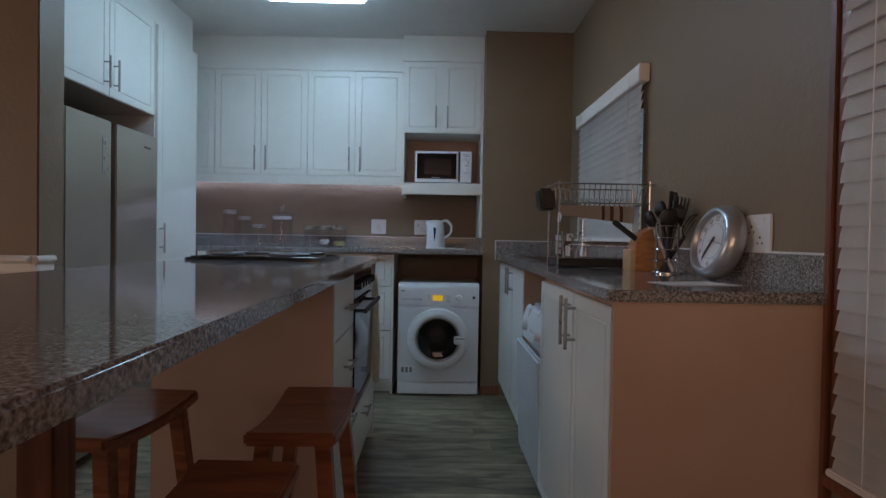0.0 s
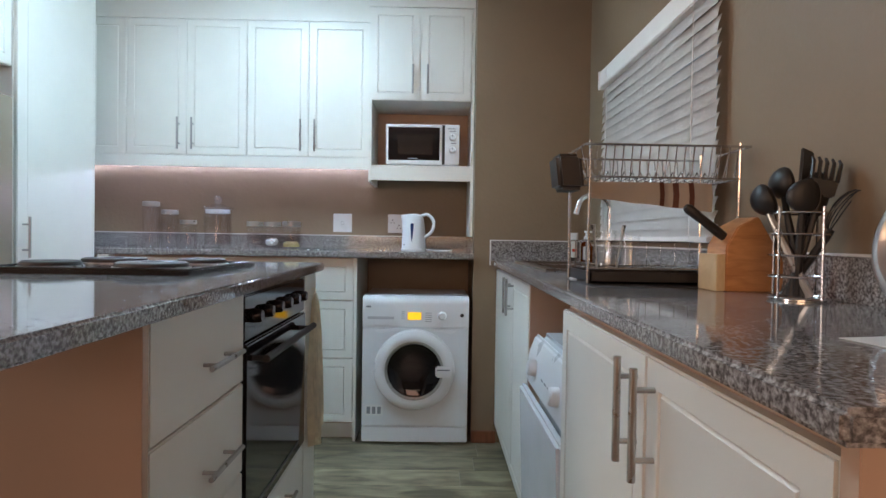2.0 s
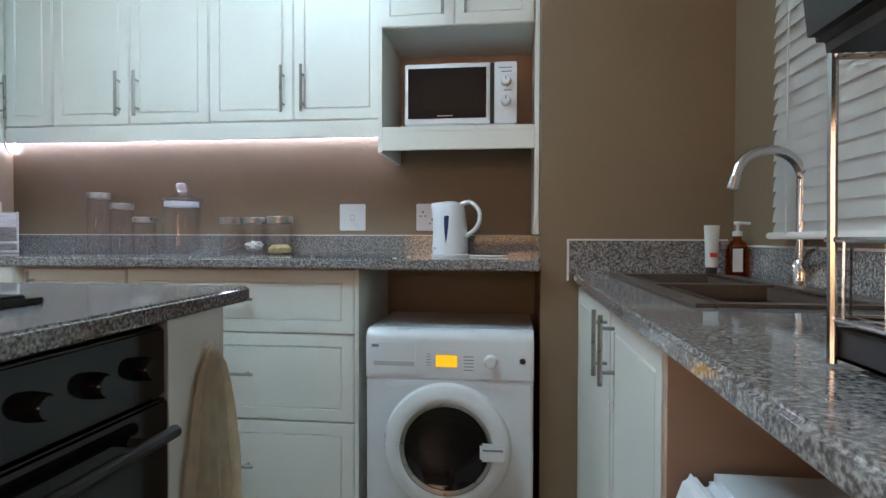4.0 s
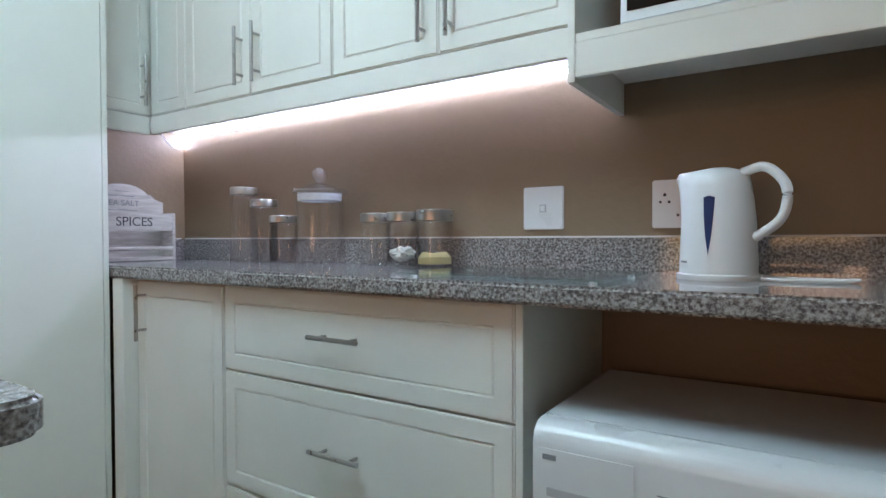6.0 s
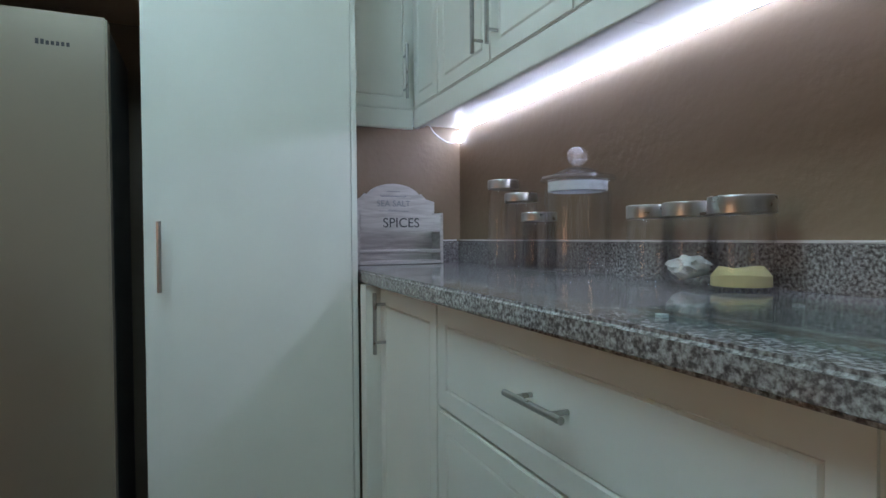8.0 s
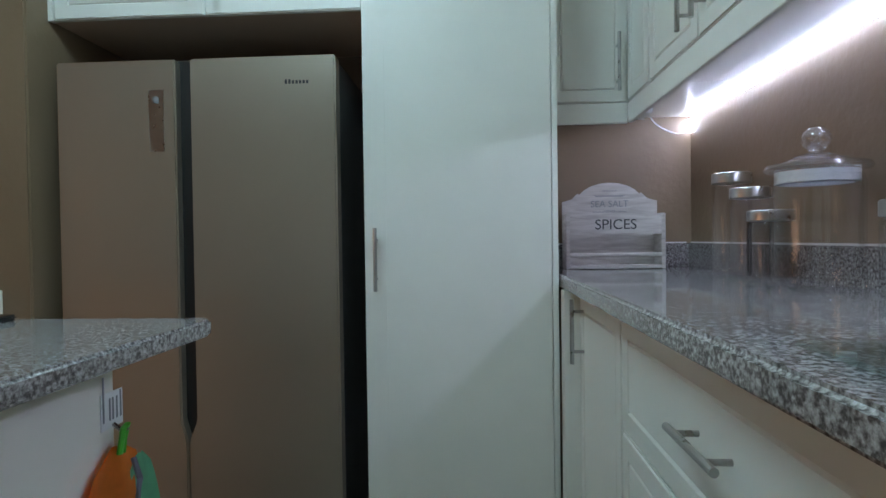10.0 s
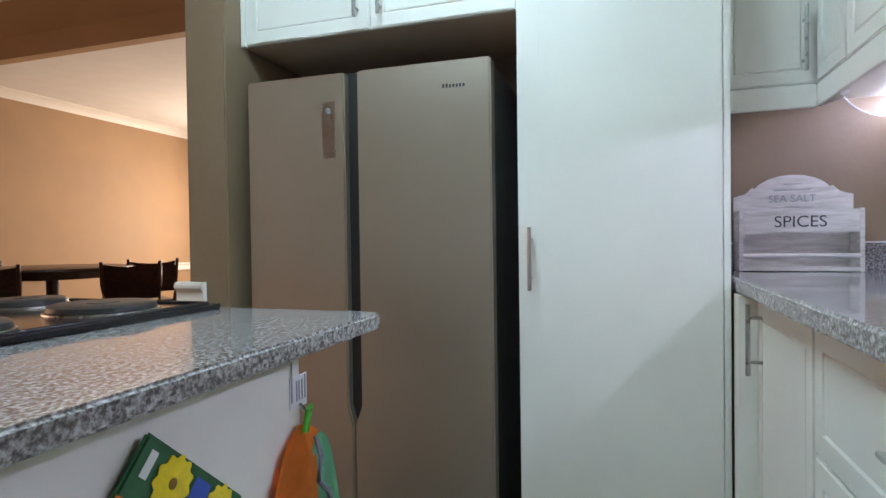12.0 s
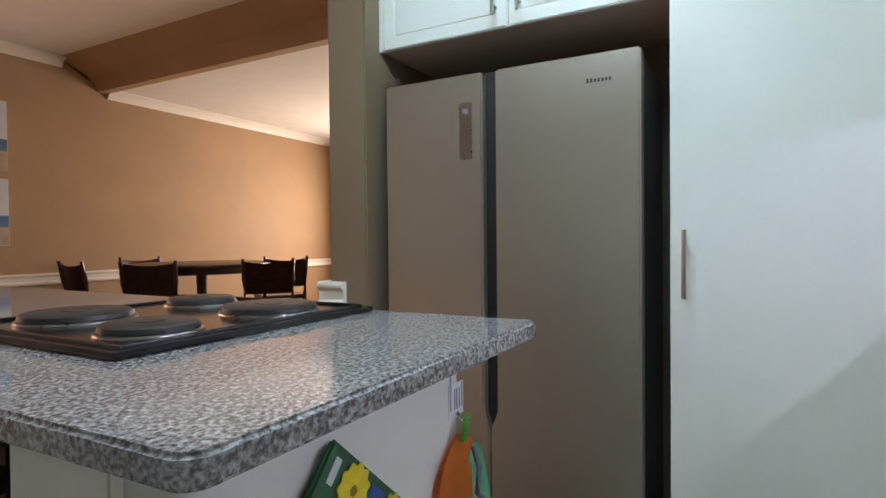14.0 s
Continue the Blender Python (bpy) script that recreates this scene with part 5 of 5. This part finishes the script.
def utensil_holder():
    x, y, z = 0.672, 1.895, TOP_R
    h = thing("utensil_holder", (x, y, z), "chrome wire utensil holder on the worktop", "utensil holder")
    def ring(r, zz):
        return [(x + r * math.cos(k * math.pi / 12), y + r * math.sin(k * math.pi / 12), zz) for k in range(24)]
    for i, zz in enumerate((0.006, 0.050, 0.095, 0.140, 0.185)):
        part("hoop", tubed(ring(0.056, z + zz), 0.0022, 6, True), chrome, h)
    for a in (0.35, 1.9, 3.5, 5.0):
        px, py = x + 0.0575 * math.cos(a), y + 0.0575 * math.sin(a)
        part("upright", tubed([(px, py, z + 0.003), (px, py, z + 0.197)], 0.003, 6), chrome, h)
    part("base", lathe([(0, 0.004), (0.054, 0.004), (0.054, 0.001), (0, 0.001)], x, y, z, 24), chrome, h)
    # kind, lean across, lean along, height of the neck, turn of the head
    leaning = (("ladle", -0.056, 0.0, 0.185, 30), ("ladle", -0.028, 0.020, 0.222, 60), ("turner", 0.010, 0.020, 0.245, 100), ("fork", 0.036, -0.010, 0.225, -60), ("ladle", 0.004, -0.020, 0.190, 200), ("spoon", 0.022, 0.02, 0.195, 90), ("whisk", 0.060, 0.012, 0.150, 0))
    for i, (kind, across, along, up, turned) in enumerate(leaning):
        foot = Vector((x - 0.3 * across, y + 0.3 * across, z + 0.008))
        tip = Vector((x + 0.87 * across + 0.49 * along, y - 0.49 * across + 0.87 * along, z + up))
        d = (tip - foot).normalized()
        u = thing("kitchen_utensil", tuple(foot), "black nylon kitchen utensil standing in the wire holder", "utensil", "black utensils in the holder")
        part("shaft", tubed([foot, foot + 0.15 * d, tip], [0.009, 0.008, 0.006], 8), dark_plastic if i != 0 else steel, u)
        m = Matrix.Translation(tip) @ d.to_track_quat("Z", "Y").to_matrix().to_4x4() @ pose(0, 0, 0, 0, 0, turned)
        bm = bmesh.new()
        if kind in ("spoon", "ladle"):
            bmesh.ops.create_uvsphere(bm, u_segments=16, v_segments=10, radius=1)
            s = (0.034, 0.013, 0.050) if kind == "spoon" else (0.037, 0.020, 0.036)
            for v in bm.verts:
                v.co = Vector((v.co.x * s[0], v.co.y * s[1] + 0.008 * v.co.z ** 2, v.co.z * s[2] + 0.03))
        elif kind == "turner":
            box(bm, -0.026, 0.026, -0.003, 0.003, -0.03, 0.078, 0.0025)
        elif kind == "fork":
            box(bm, -0.026, 0.026, -0.006, 0.006, -0.005, 0.03, 0.004)
            for q in range(5):
                tube(bm, [(-0.024 + 0.012 * q, 0, 0.028), (-0.026 + 0.013 * q, 0.012, 0.065), (-0.026 + 0.013 * q, 0.028, 0.074)], [0.0045, 0.004, 0.003], 6)
        else:
            for q in range(6):
                b = q * math.pi / 6
                pts = [(0.026 * math.sin(math.pi * w / 8) * math.cos(b) * (1 if w <= 8 else -1), 0.026 * math.sin(math.pi * w / 8) * math.sin(b), 0.045 - 0.05 * math.cos(math.pi * w / 8)) for w in range(9)]
                tube(bm, pts, 0.0012, 5)
        bm.transform(m)
        part("head", bm, dark_plastic, u)


utensil_holder()


def dish_rack():
    x0, x1, y0, y1, z = 0.318, 0.725, 2.235, 2.475, TOP_R
    r = thing("dish_rack", ((x0 + x1) / 2, 2.3, z), "two-tier chrome wire dish rack with black drip tray", "dish rack")
    bm = bmesh.new()
    box(bm, x0 + 0.005, x1, y0, y1, z + 0.006, z + 0.012, 0.002)
    for a in ((x0 + 0.005, x1, y0, y0 + 0.006), (x0 + 0.005, x1, y1 - 0.006, y1), (x0 + 0.005, x0 + 0.011, y0, y1), (x1 - 0.006, x1, y0, y1)):
        box(bm, *a, z + 0.006, z + 0.036, 0.002)
    part("drip_tray", bm, dark_plastic, r, "black plastic drip tray")
    for x in (x0, x1 + 0.005):
        pts = [(x, y0 + 0.012, z + 0.003), (x, y0 + 0.008, z + 0.20), (x, y0 + 0.006, z + 0.395)]
        part("post", tubed(pts, 0.0038, 8), chrome, r)
        pts = [(x, y1 - 0.012, z + 0.003), (x, y1 - 0.008, z + 0.20), (x, y1 - 0.006, z + 0.395)]
        part("post", tubed(pts, 0.0045, 8), chrome, r)
    for base, high, spread in ((z + 0.045, 0.075, 0.0), (z + 0.295, 0.085, 0.02)):
        for zz, rad in ((base, 0.003), (base + high, 0.0035)):
            o = spread if zz > base else 0
            if zz > base and not spread:
                part("basket_hoop", tubed([(x0, y0 + 0.02, zz), (x0, y1, zz), (x1, y1, zz), (x1, y0 + 0.02, zz)], 0.003, 6), chrome, r)
                continue
            part("basket_hoop", tubed([(x0 - o, y0 - o, zz), (x1 + o, y0 - o, zz), (x1 + o, y1 + o, zz), (x0 - o, y1 + o, zz)], rad, 6, True), chrome, r)
        n = 17 if spread else 9
        for i in range(n):
            x = x0 + (x1 - x0) * (i + 0.5) / n
            o = spread
            if not spread:
                part("basket_wire", tubed([(x, y0, base), (x, y1, base), (x, y1, base + high)], 0.0018, 5), chrome, r)
                continue
            part("basket_wire", tubed([(x, y0 - o, base + high), (x, y0, base), (x, y0 + 0.08, base - 0.004), (x, y0 + 0.12, base + (0.03 if spread else 0.002)), (x, y0 + 0.16, base - 0.004), (x, y1, base), (x, y1 + o, base + high)], 0.0018, 5), chrome, r)
        for i in range(4):
            y = y0 + (y1 - y0) * (i + 0.5) / 4
            for xx, o in ((x0, -spread), (x1, spread)):
                part("basket_wire", tubed([(xx, y, base), (xx + o, y, base + high)], 0.0018, 5), chrome, r)
    c = thing("cutlery_cup", (0.29, 2.24, z + 0.26), "black plastic cutlery cup hooked on the dish rack", "cutlery cup")
    bm = boxed(0.238, 0.310, 2.25, 2.36, z + 0.26, z + 0.36, 0.012, 3)
    top = max(bm.faces, key=lambda f: f.calc_center_median().z)
    bmesh.ops.inset_region(bm, faces=[top], thickness=0.004, depth=0)
    bmesh.ops.translate(bm, verts=top.verts, vec=(0, 0, -0.085))
    for v in bm.verts:
        k = (v.co.z - z - 0.26) / 0.1
        v.co.x -= 0.012 * k
    part("cup", bm, dark_plastic, c)
    t = thing("tea_towel", (0.52, 2.2, z + 0.22), "beige dish towel with brown stripes under the upper tier", "towel")
    edges = [0.0, 0.19, 0.205, 0.23, 0.245, 0.27, 0.285, 0.34]
    for i, (a, b) in enumerate(zip(edges, edges[1:])):
        bm = bmesh.new()
        rows = []
        for q in range(7):
            xx = x0 + 0.01 + a + (b - a) * q / 6
            w = 0.006 * math.sin(xx * 60)
            rows.append([bm.verts.new((xx, y0 + 0.03 + w, z + 0.285)), bm.verts.new((xx, y0 + 0.022 + w, z + 0.25)), bm.verts.new((xx, y0 + 0.026 + w * 1.4, z + 0.205 + 0.035 * (1 - (xx - x0) / 0.35)))])
        for r0, r1 in zip(rows, rows[1:]):
            for s in range(2):
                bm.faces.new((r0[s], r1[s], r1[s + 1], r0[s + 1]))
        bmesh.ops.solidify(bm, geom=list(bm.faces), thickness=0.003)
        part("stripe" if i % 2 else "cloth", bm, cloth_brown if i % 2 else cloth_beige, t)
    for x, y, h, rr in ((0.385, 2.30, 0.10, 0.03), (0.47, 2.35, 0.09, 0.032)):
        g = thing("drinking_glass", (x, y, z + 0.05), "clear drinking glass upturned in the dish rack", "glass", "glasses in the dish rack")
        part("glass", lathe([(rr, 0), (rr * 0.88, h), (0, h), (0, h - 0.006), (rr * 0.84, h - 0.006), (rr - 0.003, 0)], x, y, z + 0.05, 28), clear_glass, g)
    for i, (x, dx) in enumerate(((0.35, -0.01), (0.405, 0.012))):
        s = thing("cutlery", (x, 2.22, z + 0.05), "steel cutlery piece standing in the rack", "cutlery", "cutlery in the dish rack")
        part("stem", tubed([(x, 2.27, z + 0.045), (x + dx, 2.265, z + 0.13), (x + dx * 1.4, 2.263, z + 0.165)], [0.003, 0.003, 0.007], 6), steel, s)


dish_rack()


def by_the_sink():
    x, y, z = 0.672, 3.84, TOP_R
    t = thing("hand_cream_tube", (x, y, z), "white squeeze tube standing on its cap", "tube")
    part("cap", lathe([(0, 0), (0.017, 0), (0.017, 0.026), (0, 0.026)], x, y, z + 0.0005, 20), dark_plastic, t, "black screw cap")
    bm = lathe([(0.019, 0.027), (0.02, 0.04), (0.02, 0.09), (0.022, 0.15), (0.022, 0.165)], x, y, z, 24)
    for v in bm.verts:
        k = max(0, (v.co.z - z - 0.05) / 0.115)
        v.co.y = y + (v.co.y - y) * (1 - 0.9 * k)
        v.co.x = x + (v.co.x - x) * (1 + 0.15 * k)
    part("body", bm, paper_white, t)
    part("print", boxed(x - 0.012, x + 0.012, y - 0.0222, y - 0.0212, z + 0.06, z + 0.075), cloth_red, t)
    x, y = 0.722, 3.76
    s = thing("soap_dispenser", (x, y, z), "amber hand soap bottle with white pump", "soap bottle")
    part("bottle", lathe([(0, 0), (0.03, 0), (0.034, 0.008), (0.034, 0.085), (0.024, 0.108), (0.012, 0.118), (0.012, 0.128), (0, 0.128)], x, y, z + 0.0005, 28), amber_glass, s)
    part("label_print", boxed(x - 0.026, x + 0.004, y - 0.0352, y - 0.0342, z + 0.018, z + 0.09, 0.0004), paper_white, s)
    p = part("pump", lathe([(0, 0.129), (0.014, 0.129), (0.014, 0.143), (0.005, 0.146), (0.005, 0.165), (0.011, 0.166), (0.011, 0.175), (0, 0.176)], x, y, z, 20), white_plastic, s)
    part("nozzle", tubed([(x, y, z + 0.171), (x + 0.035, y - 0.01, z + 0.168)], 0.0045, 8), white_plastic, p)
    sheet = thing("paper_sheet", (0.53, 1.36, z), "white sheet of paper lying on the worktop", "paper", turn=12)
    part("sheet", boxed(-0.11, 0.11, -0.07, 0.07, 0.0008, 0.0018), paper_white, sheet, local=True)


by_the_sink()

# ---- on the island ----
def hung_cloth(name, label, x, y, z, w, h, mat, fold, depth, side):
    """A gathered cloth hung from a point; side is the face's outward direction."""
    c = thing(name, (x, y, z), label, "towel")
    out, along = Vector(side), Vector((-side[1], side[0], 0))
    bm = bmesh.new()
    rows = []
    for i in range(15):
        f = i / 14
        row = []
        for j in range(25):
            s = j / 24 - 0.5
            width = w * (0.14 + 0.86 * min(1.0, f * 2.0) ** 0.5) * (1 - 0.12 * f * (s > 0))
            rip = depth * (0.25 + 0.75 * f) * (0.5 + 0.5 * math.sin(s * fold * math.pi * 2 + 2.0 * f + 1.1 * math.sin(3 * s)))
            low = h * f * (1 - 0.20 * abs(s) + 0.06 * math.sin(9 * s))
            row.append(bm.verts.new(Vector((x, y, z)) + along * (s * width) + out * (0.006 + rip) + Vector((0, 0, -low))))
        rows.append(row)
    for r0, r1 in zip(rows, rows[1:]):
        for j in range(24):
            bm.faces.new((r0[j], r0[j + 1], r1[j + 1], r1[j]))
    bmesh.ops.solidify(bm, geom=list(bm.faces), thickness=0.003)
    part("cloth", bm, mat, c)
    return c


def island_things():
    face_y = 3.0125
    t = hung_cloth("tea_towel", "cream cotton tea towel hanging on the island", -0.586, 2.948, 0.945, 0.22, 0.60, cloth_cream, 4.5, 0.03, (1, 0, 0))
    part("loop", tubed([(-0.58, 2.93, 0.935), (-0.57, 2.932, 0.96), (-0.58, 2.934, 0.965), (-0.586, 2.93, 0.96)], 0.003, 6), cloth_cream, t)
    # sheet hook with its plastic backing
    k = thing("wall_hook", (-1.203, face_y, 0.945), "clear adhesive hook on the white island panel", "hook")
    part("backing", boxed(-1.231, -1.175, face_y + 0.0002, face_y + 0.0015, 0.900, 0.960), white_plastic, k)
    bm = bmesh.new()
    for i, (a, b) in enumerate(((0.0, 0.05), (0.016, 0.012), (0.024, 0.012), (0.034, 0.012), (0.044, 0.02))):
        box(bm, -1.179 - a - 0.004, -1.179 - a, face_y + 0.0016, face_y + 0.0022, 0.913, 0.938 + b)
    part("print", bm, grey_print, k)
    part("peg", tubed([(-1.205, face_y + 0.002, 0.905), (-1.205, face_y + 0.02, 0.890), (-1.205, face_y + 0.026, 0.900)], 0.004, 8), chrome, k)
    c = hung_cloth("cleaning_cloth", "orange microfibre cloth with grey hem on a hook", -1.198, face_y, 0.870, 0.26, 0.46, cloth_orange, 1.2, 0.022, (0, 1, 0))
    part("hem", tubed([(-1.213, face_y + 0.03, 0.845), (-1.203, face_y + 0.047, 0.815), (-1.188, face_y + 0.05, 0.775), (-1.218, face_y + 0.052, 0.745), (-1.243, face_y + 0.05, 0.695), (-1.253, face_y + 0.05, 0.635)], 0.005, 6), cloth_grey, c, "grey stitched hem")
    part("loop", tubed([(-1.203, face_y + 0.018, 0.858), (-1.209, face_y + 0.024, 0.905), (-1.197, face_y + 0.024, 0.900), (-1.195, face_y + 0.018, 0.858)], 0.005, 8), board_lime, c, "yellow-green loop")
    hung_cloth("cleaning_cloth", "mint green microfibre cloth behind an orange one", -1.262, face_y + 0.002, 0.835, 0.15, 0.40, cloth_green, 1.5, 0.012, (0, 1, 0))
    # chopping board hung by its corner
    m = Matrix.Translation((-0.845, face_y + 0.012, 0.928)) @ pose(0, 0, 0, 0, 0, 180) @ pose(0, 0, 0, 0, 42, 0)
    b = thing("chopping_board", (0, 0, 0), "dark green chopping board printed with yellow flowers", "chopping board")
    b.matrix_basis = m
    PLACE[b] = m.copy()
    bm = boxed(-0.03, 0.21, -0.005, 0.005, -0.30, 0.035, 0.004)
    part("board", bm, board_green, b, local=True)
    part("hang_slot", boxed(-0.013, 0.001, -0.0062, -0.0052, -0.014, 0.02, 0.0004), paper_white, b, local=True)
    for fx, fz, r in ((0.046, -0.002, 0.037), (0.155, 0.002, 0.033), (0.0, -0.12, 0.03), (0.16, -0.16, 0.032)):
        outline = [(fx + r * (0.92 + 0.08 * math.cos(11 * a)) * math.cos(a), fz + r * (0.92 + 0.08 * math.cos(11 * a)) * math.sin(a)) for a in (k * math.pi / 30 for k in range(60))]
        bm = prism(outline, -0.0078, -0.0066)
        f = part("flower_print", bm, petal, b, local=True)
        bm = lathe([(0, 0.0004), (r * 0.2, 0.0004), (r * 0.2, 0), (0, 0)], segs=16)
        bm.transform(Matrix.Translation((fx, -0.0079, fz)) @ pose(0, 0, 0, 90, 0, 0))
        part("flower_heart", bm, petal_heart, f, local=True)
    bm = lathe([(0, 0.0005), (1, 0.0005), (1, 0), (0, 0)], segs=32)
    bm.transform(Matrix.Translation((0.085, -0.0054, -0.06)) @ pose(0, 0, 0, 90, 0, 0) @ Matrix.Diagonal((0.055, 0.03, 1, 1)))
    part("label_print", bm, board_lime, b, local=True)
    for x, z, mat in ((0.105, 0.008, board_blue), (0.19, -0.02, board_blue), (-0.012, -0.055, board_orange), (0.05, -0.15, board_orange)):
        part("petal_print", boxed(x - 0.018, x + 0.018, -0.0060, -0.0052, z - 0.014, z + 0.014, 0.0002), mat, b, local=True)


island_things()


def stool():
    s = thing("bar_stool", (0, 0, 0), "red-brown wooden saddle stool at the breakfast bar", "stool", "stools at the breakfast bar")
    h = 0.675
    bm = bmesh.new()
    box(bm, -0.115, 0.115, -0.225, 0.225, h - 0.035, h)
    bmesh.ops.subdivide_edges(bm, edges=[e for e in bm.edges if abs(e.verts[0].co.y - e.verts[1].co.y) > 0.1], cuts=10)
    for v in bm.verts:
        f = v.co.y / 0.225
        v.co.z += 0.022 * f * f - 0.018
    bmesh.ops.bevel(bm, geom=[e for e in bm.edges if len(e.link_faces) == 2 and e.calc_face_angle(0) > 0.8], offset=0.007, segments=2, affect="EDGES", clamp_overlap=True)
    part("seat", bm, stool_wood, s, local=True)
    for sx in (-1, 1):
        for sy in (-1, 1):
            bm = bmesh.new()
            top, foot = Vector((sx * 0.075, sy * 0.165, h - 0.03)), Vector((sx * 0.135, sy * 0.215, 0))
            rings = []
            for p, r in ((foot, 0.015), ((foot + top) / 2, 0.019), (top, 0.02)):
                rings.append([bm.verts.new(p + Vector((a * r, b * r, 0))) for a, b in ((-1, -1), (1, -1), (1, 1), (-1, 1))])
            for r0, r1 in zip(rings, rings[1:]):
                for k in range(4):
                    bm.faces.new((r0[k], r0[(k + 1) % 4], r1[(k + 1) % 4], r1[k]))
            bm.faces.new(rings[0][::-1]), bm.faces.new(rings[-1])
            part("leg", bm, stool_wood, s, local=True)
    for sy in (-1, 1):
        part("stretcher", tubed([(-0.115, sy * 0.196, 0.25), (0.115, sy * 0.196, 0.25)], 0.011, 8), stool_wood, s, local=True)
    for sx in (-1, 1):
        part("stretcher", tubed([(sx * 0.11, -0.195, 0.32), (sx * 0.11, 0.195, 0.32)], 0.011, 8), stool_wood, s, local=True)
    return s


first_stool = stool()
first_stool.matrix_basis = pose(-0.60, 1.33, 0, 0, 0, 1)
copy_thing(first_stool, pose(-1.115, 1.28, 0, 0, 0, -5))
copy_thing(first_stool, pose(-0.65, 0.715, 0, 0, 0, -2))

# ---- dining room ----
def dining():
    t = thing("dining_table", (-3.72, -0.9, 0), "dark mahogany round pedestal dining table", "table")
    z = 1.03
    part("tabletop", lathe([(0, z), (0.585, z), (0.6, z - 0.006), (0.602, z - 0.018), (0.59, z - 0.03), (0, z - 0.03)], -3.72, -0.9, 0, 64), dark_wood, t)
    part("apron", lathe([(0.47, z - 0.031), (0.47, z - 0.09), (0.45, z - 0.09), (0.45, z - 0.031)], -3.72, -0.9, 0, 48), dark_wood, t)
    part("column", lathe([(0, 0.08), (0.05, 0.08), (0.045, 0.2), (0.04, 0.6), (0.05, z - 0.06), (0.12, z - 0.031), (0, z - 0.031)], -3.72, -0.9, 0, 24), dark_wood, t)
    for k in range(4):
        a = k * math.pi / 2 + 0.5
        part("foot", tubed([(-3.72, -0.9, 0.14), (-3.72 + 0.2 * math.cos(a), -0.9 + 0.2 * math.sin(a), 0.09), (-3.72 + 0.4 * math.cos(a), -0.9 + 0.4 * math.sin(a), 0.028)], [0.035, 0.032, 0.026], 8), dark_wood, t)

    def chair():
        c = thing("dining_chair", (0, 0, 0), "dark mahogany high-backed dining chair", "chair", "chairs round the dining table")
        seat = 0.70
        part("seat", boxed(-0.21, 0.21, -0.2, 0.2, seat - 0.04, seat, 0.01), dark_wood, c, local=True)
        for sx in (-0.19, 0.19):
            part("leg", tubed([(sx, -0.18, 0), (sx, -0.17, seat - 0.041)], 0.02, 8), dark_wood, c, local=True)
            part("back_post", tubed([(sx, 0.22, 0), (sx, 0.19, seat), (sx * 1.02, 0.215, 0.9), (sx * 1.05, 0.25, 1.075)], [0.02, 0.02, 0.018, 0.013], 8), dark_wood, c, local=True)
        bm = bmesh.new()
        rows = []
        for i in range(11):
            x = -0.185 + 0.037 * i
            bow = 0.02 * (1 - (x / 0.19) ** 2)
            rows.append([bm.verts.new((x, 0.2 + bow + (zz - 0.8) * 0.13, zz - (0.022 * (1 - (x / 0.19) ** 2) if zz > 0.94 else 0))) for zz in (0.78, 0.88, 1.055)])
        for r0, r1 in zip(rows, rows[1:]):
            for k in range(2):
                bm.faces.new((r0[k], r1[k], r1[k + 1], r0[k + 1]))
        bmesh.ops.solidify(bm, geom=list(bm.faces), thickness=0.02)
        part("backrest", bm, dark_wood, c, local=True)
        for zz in (0.25, 0.45):
            part("stretcher", tubed([(-0.19, -0.176, zz), (0.19, -0.176, zz)], 0.012, 6), dark_wood, c, local=True)
        return c
    c = chair()
    c.matrix_basis = pose(-3.85, -0.2, 0, 0, 0, -44)
    copy_thing(c, pose(-4.38, -0.6, 0, 0, 0, -30))
    copy_thing(c, pose(-3.22, -0.80, 0, 0, 0, -50))
    copy_thing(c, pose(-3.05, -1.28, 0, 0, 0, -95))
    copy_thing(c, pose(-3.75, -1.62, 0, 0, 0, 178))
    for z0, z1, label in ((1.85, 2.45, "canvas print of pale sky over blue sea"), (1.20, 1.78, "canvas print of sea and sand")):
        p = thing("wall_picture", (-2.37, -2.2, z0), label, "picture")
        part("canvas", boxed(-2.77, -1.97, -2.2, -2.17, z0, z1, 0.003), canvas_sky, p)
        h = z1 - z0
        part("sea_print", boxed(-2.767, -1.973, -2.1699, -2.1692, z0 + h * 0.28, z0 + h * 0.45), canvas_sea, p)
        part("sand_print", boxed(-2.767, -1.973, -2.1699, -2.1692, z0 + 0.004, z0 + h * 0.279), canvas_sand, p)


dining()

# ---- floor planks ----
def planks():
    ground = bpy.data.objects["floor"]
    PLACE[ground] = Matrix()
    rnd = random.Random(11)
    wide, long = 0.18, 1.2
    mesh = finish("plank", boxed(-long / 2 + 0.0006, long / 2 - 0.0006, -wide / 2 + 0.0006, wide / 2 - 0.0006, -0.011, 0.0, 0.0012, 1), plank_wood)
    y = -0.7
    while y < 4.3:
        x = -2.4 + rnd.uniform(-0.6, 0.0)
        while x < 1.2:
            end = min(x + long / 2, RIGHT + 0.1)
            start = x - long / 2
            if end - start < 0.05:
                break
            ob = new("plank", mesh)
            ob.location = ((start + end) / 2, y, 0)
            ob.scale = ((end - start) / long, 1, 1)
            ob.parent = ground
            x += long
        y += wide


planks()
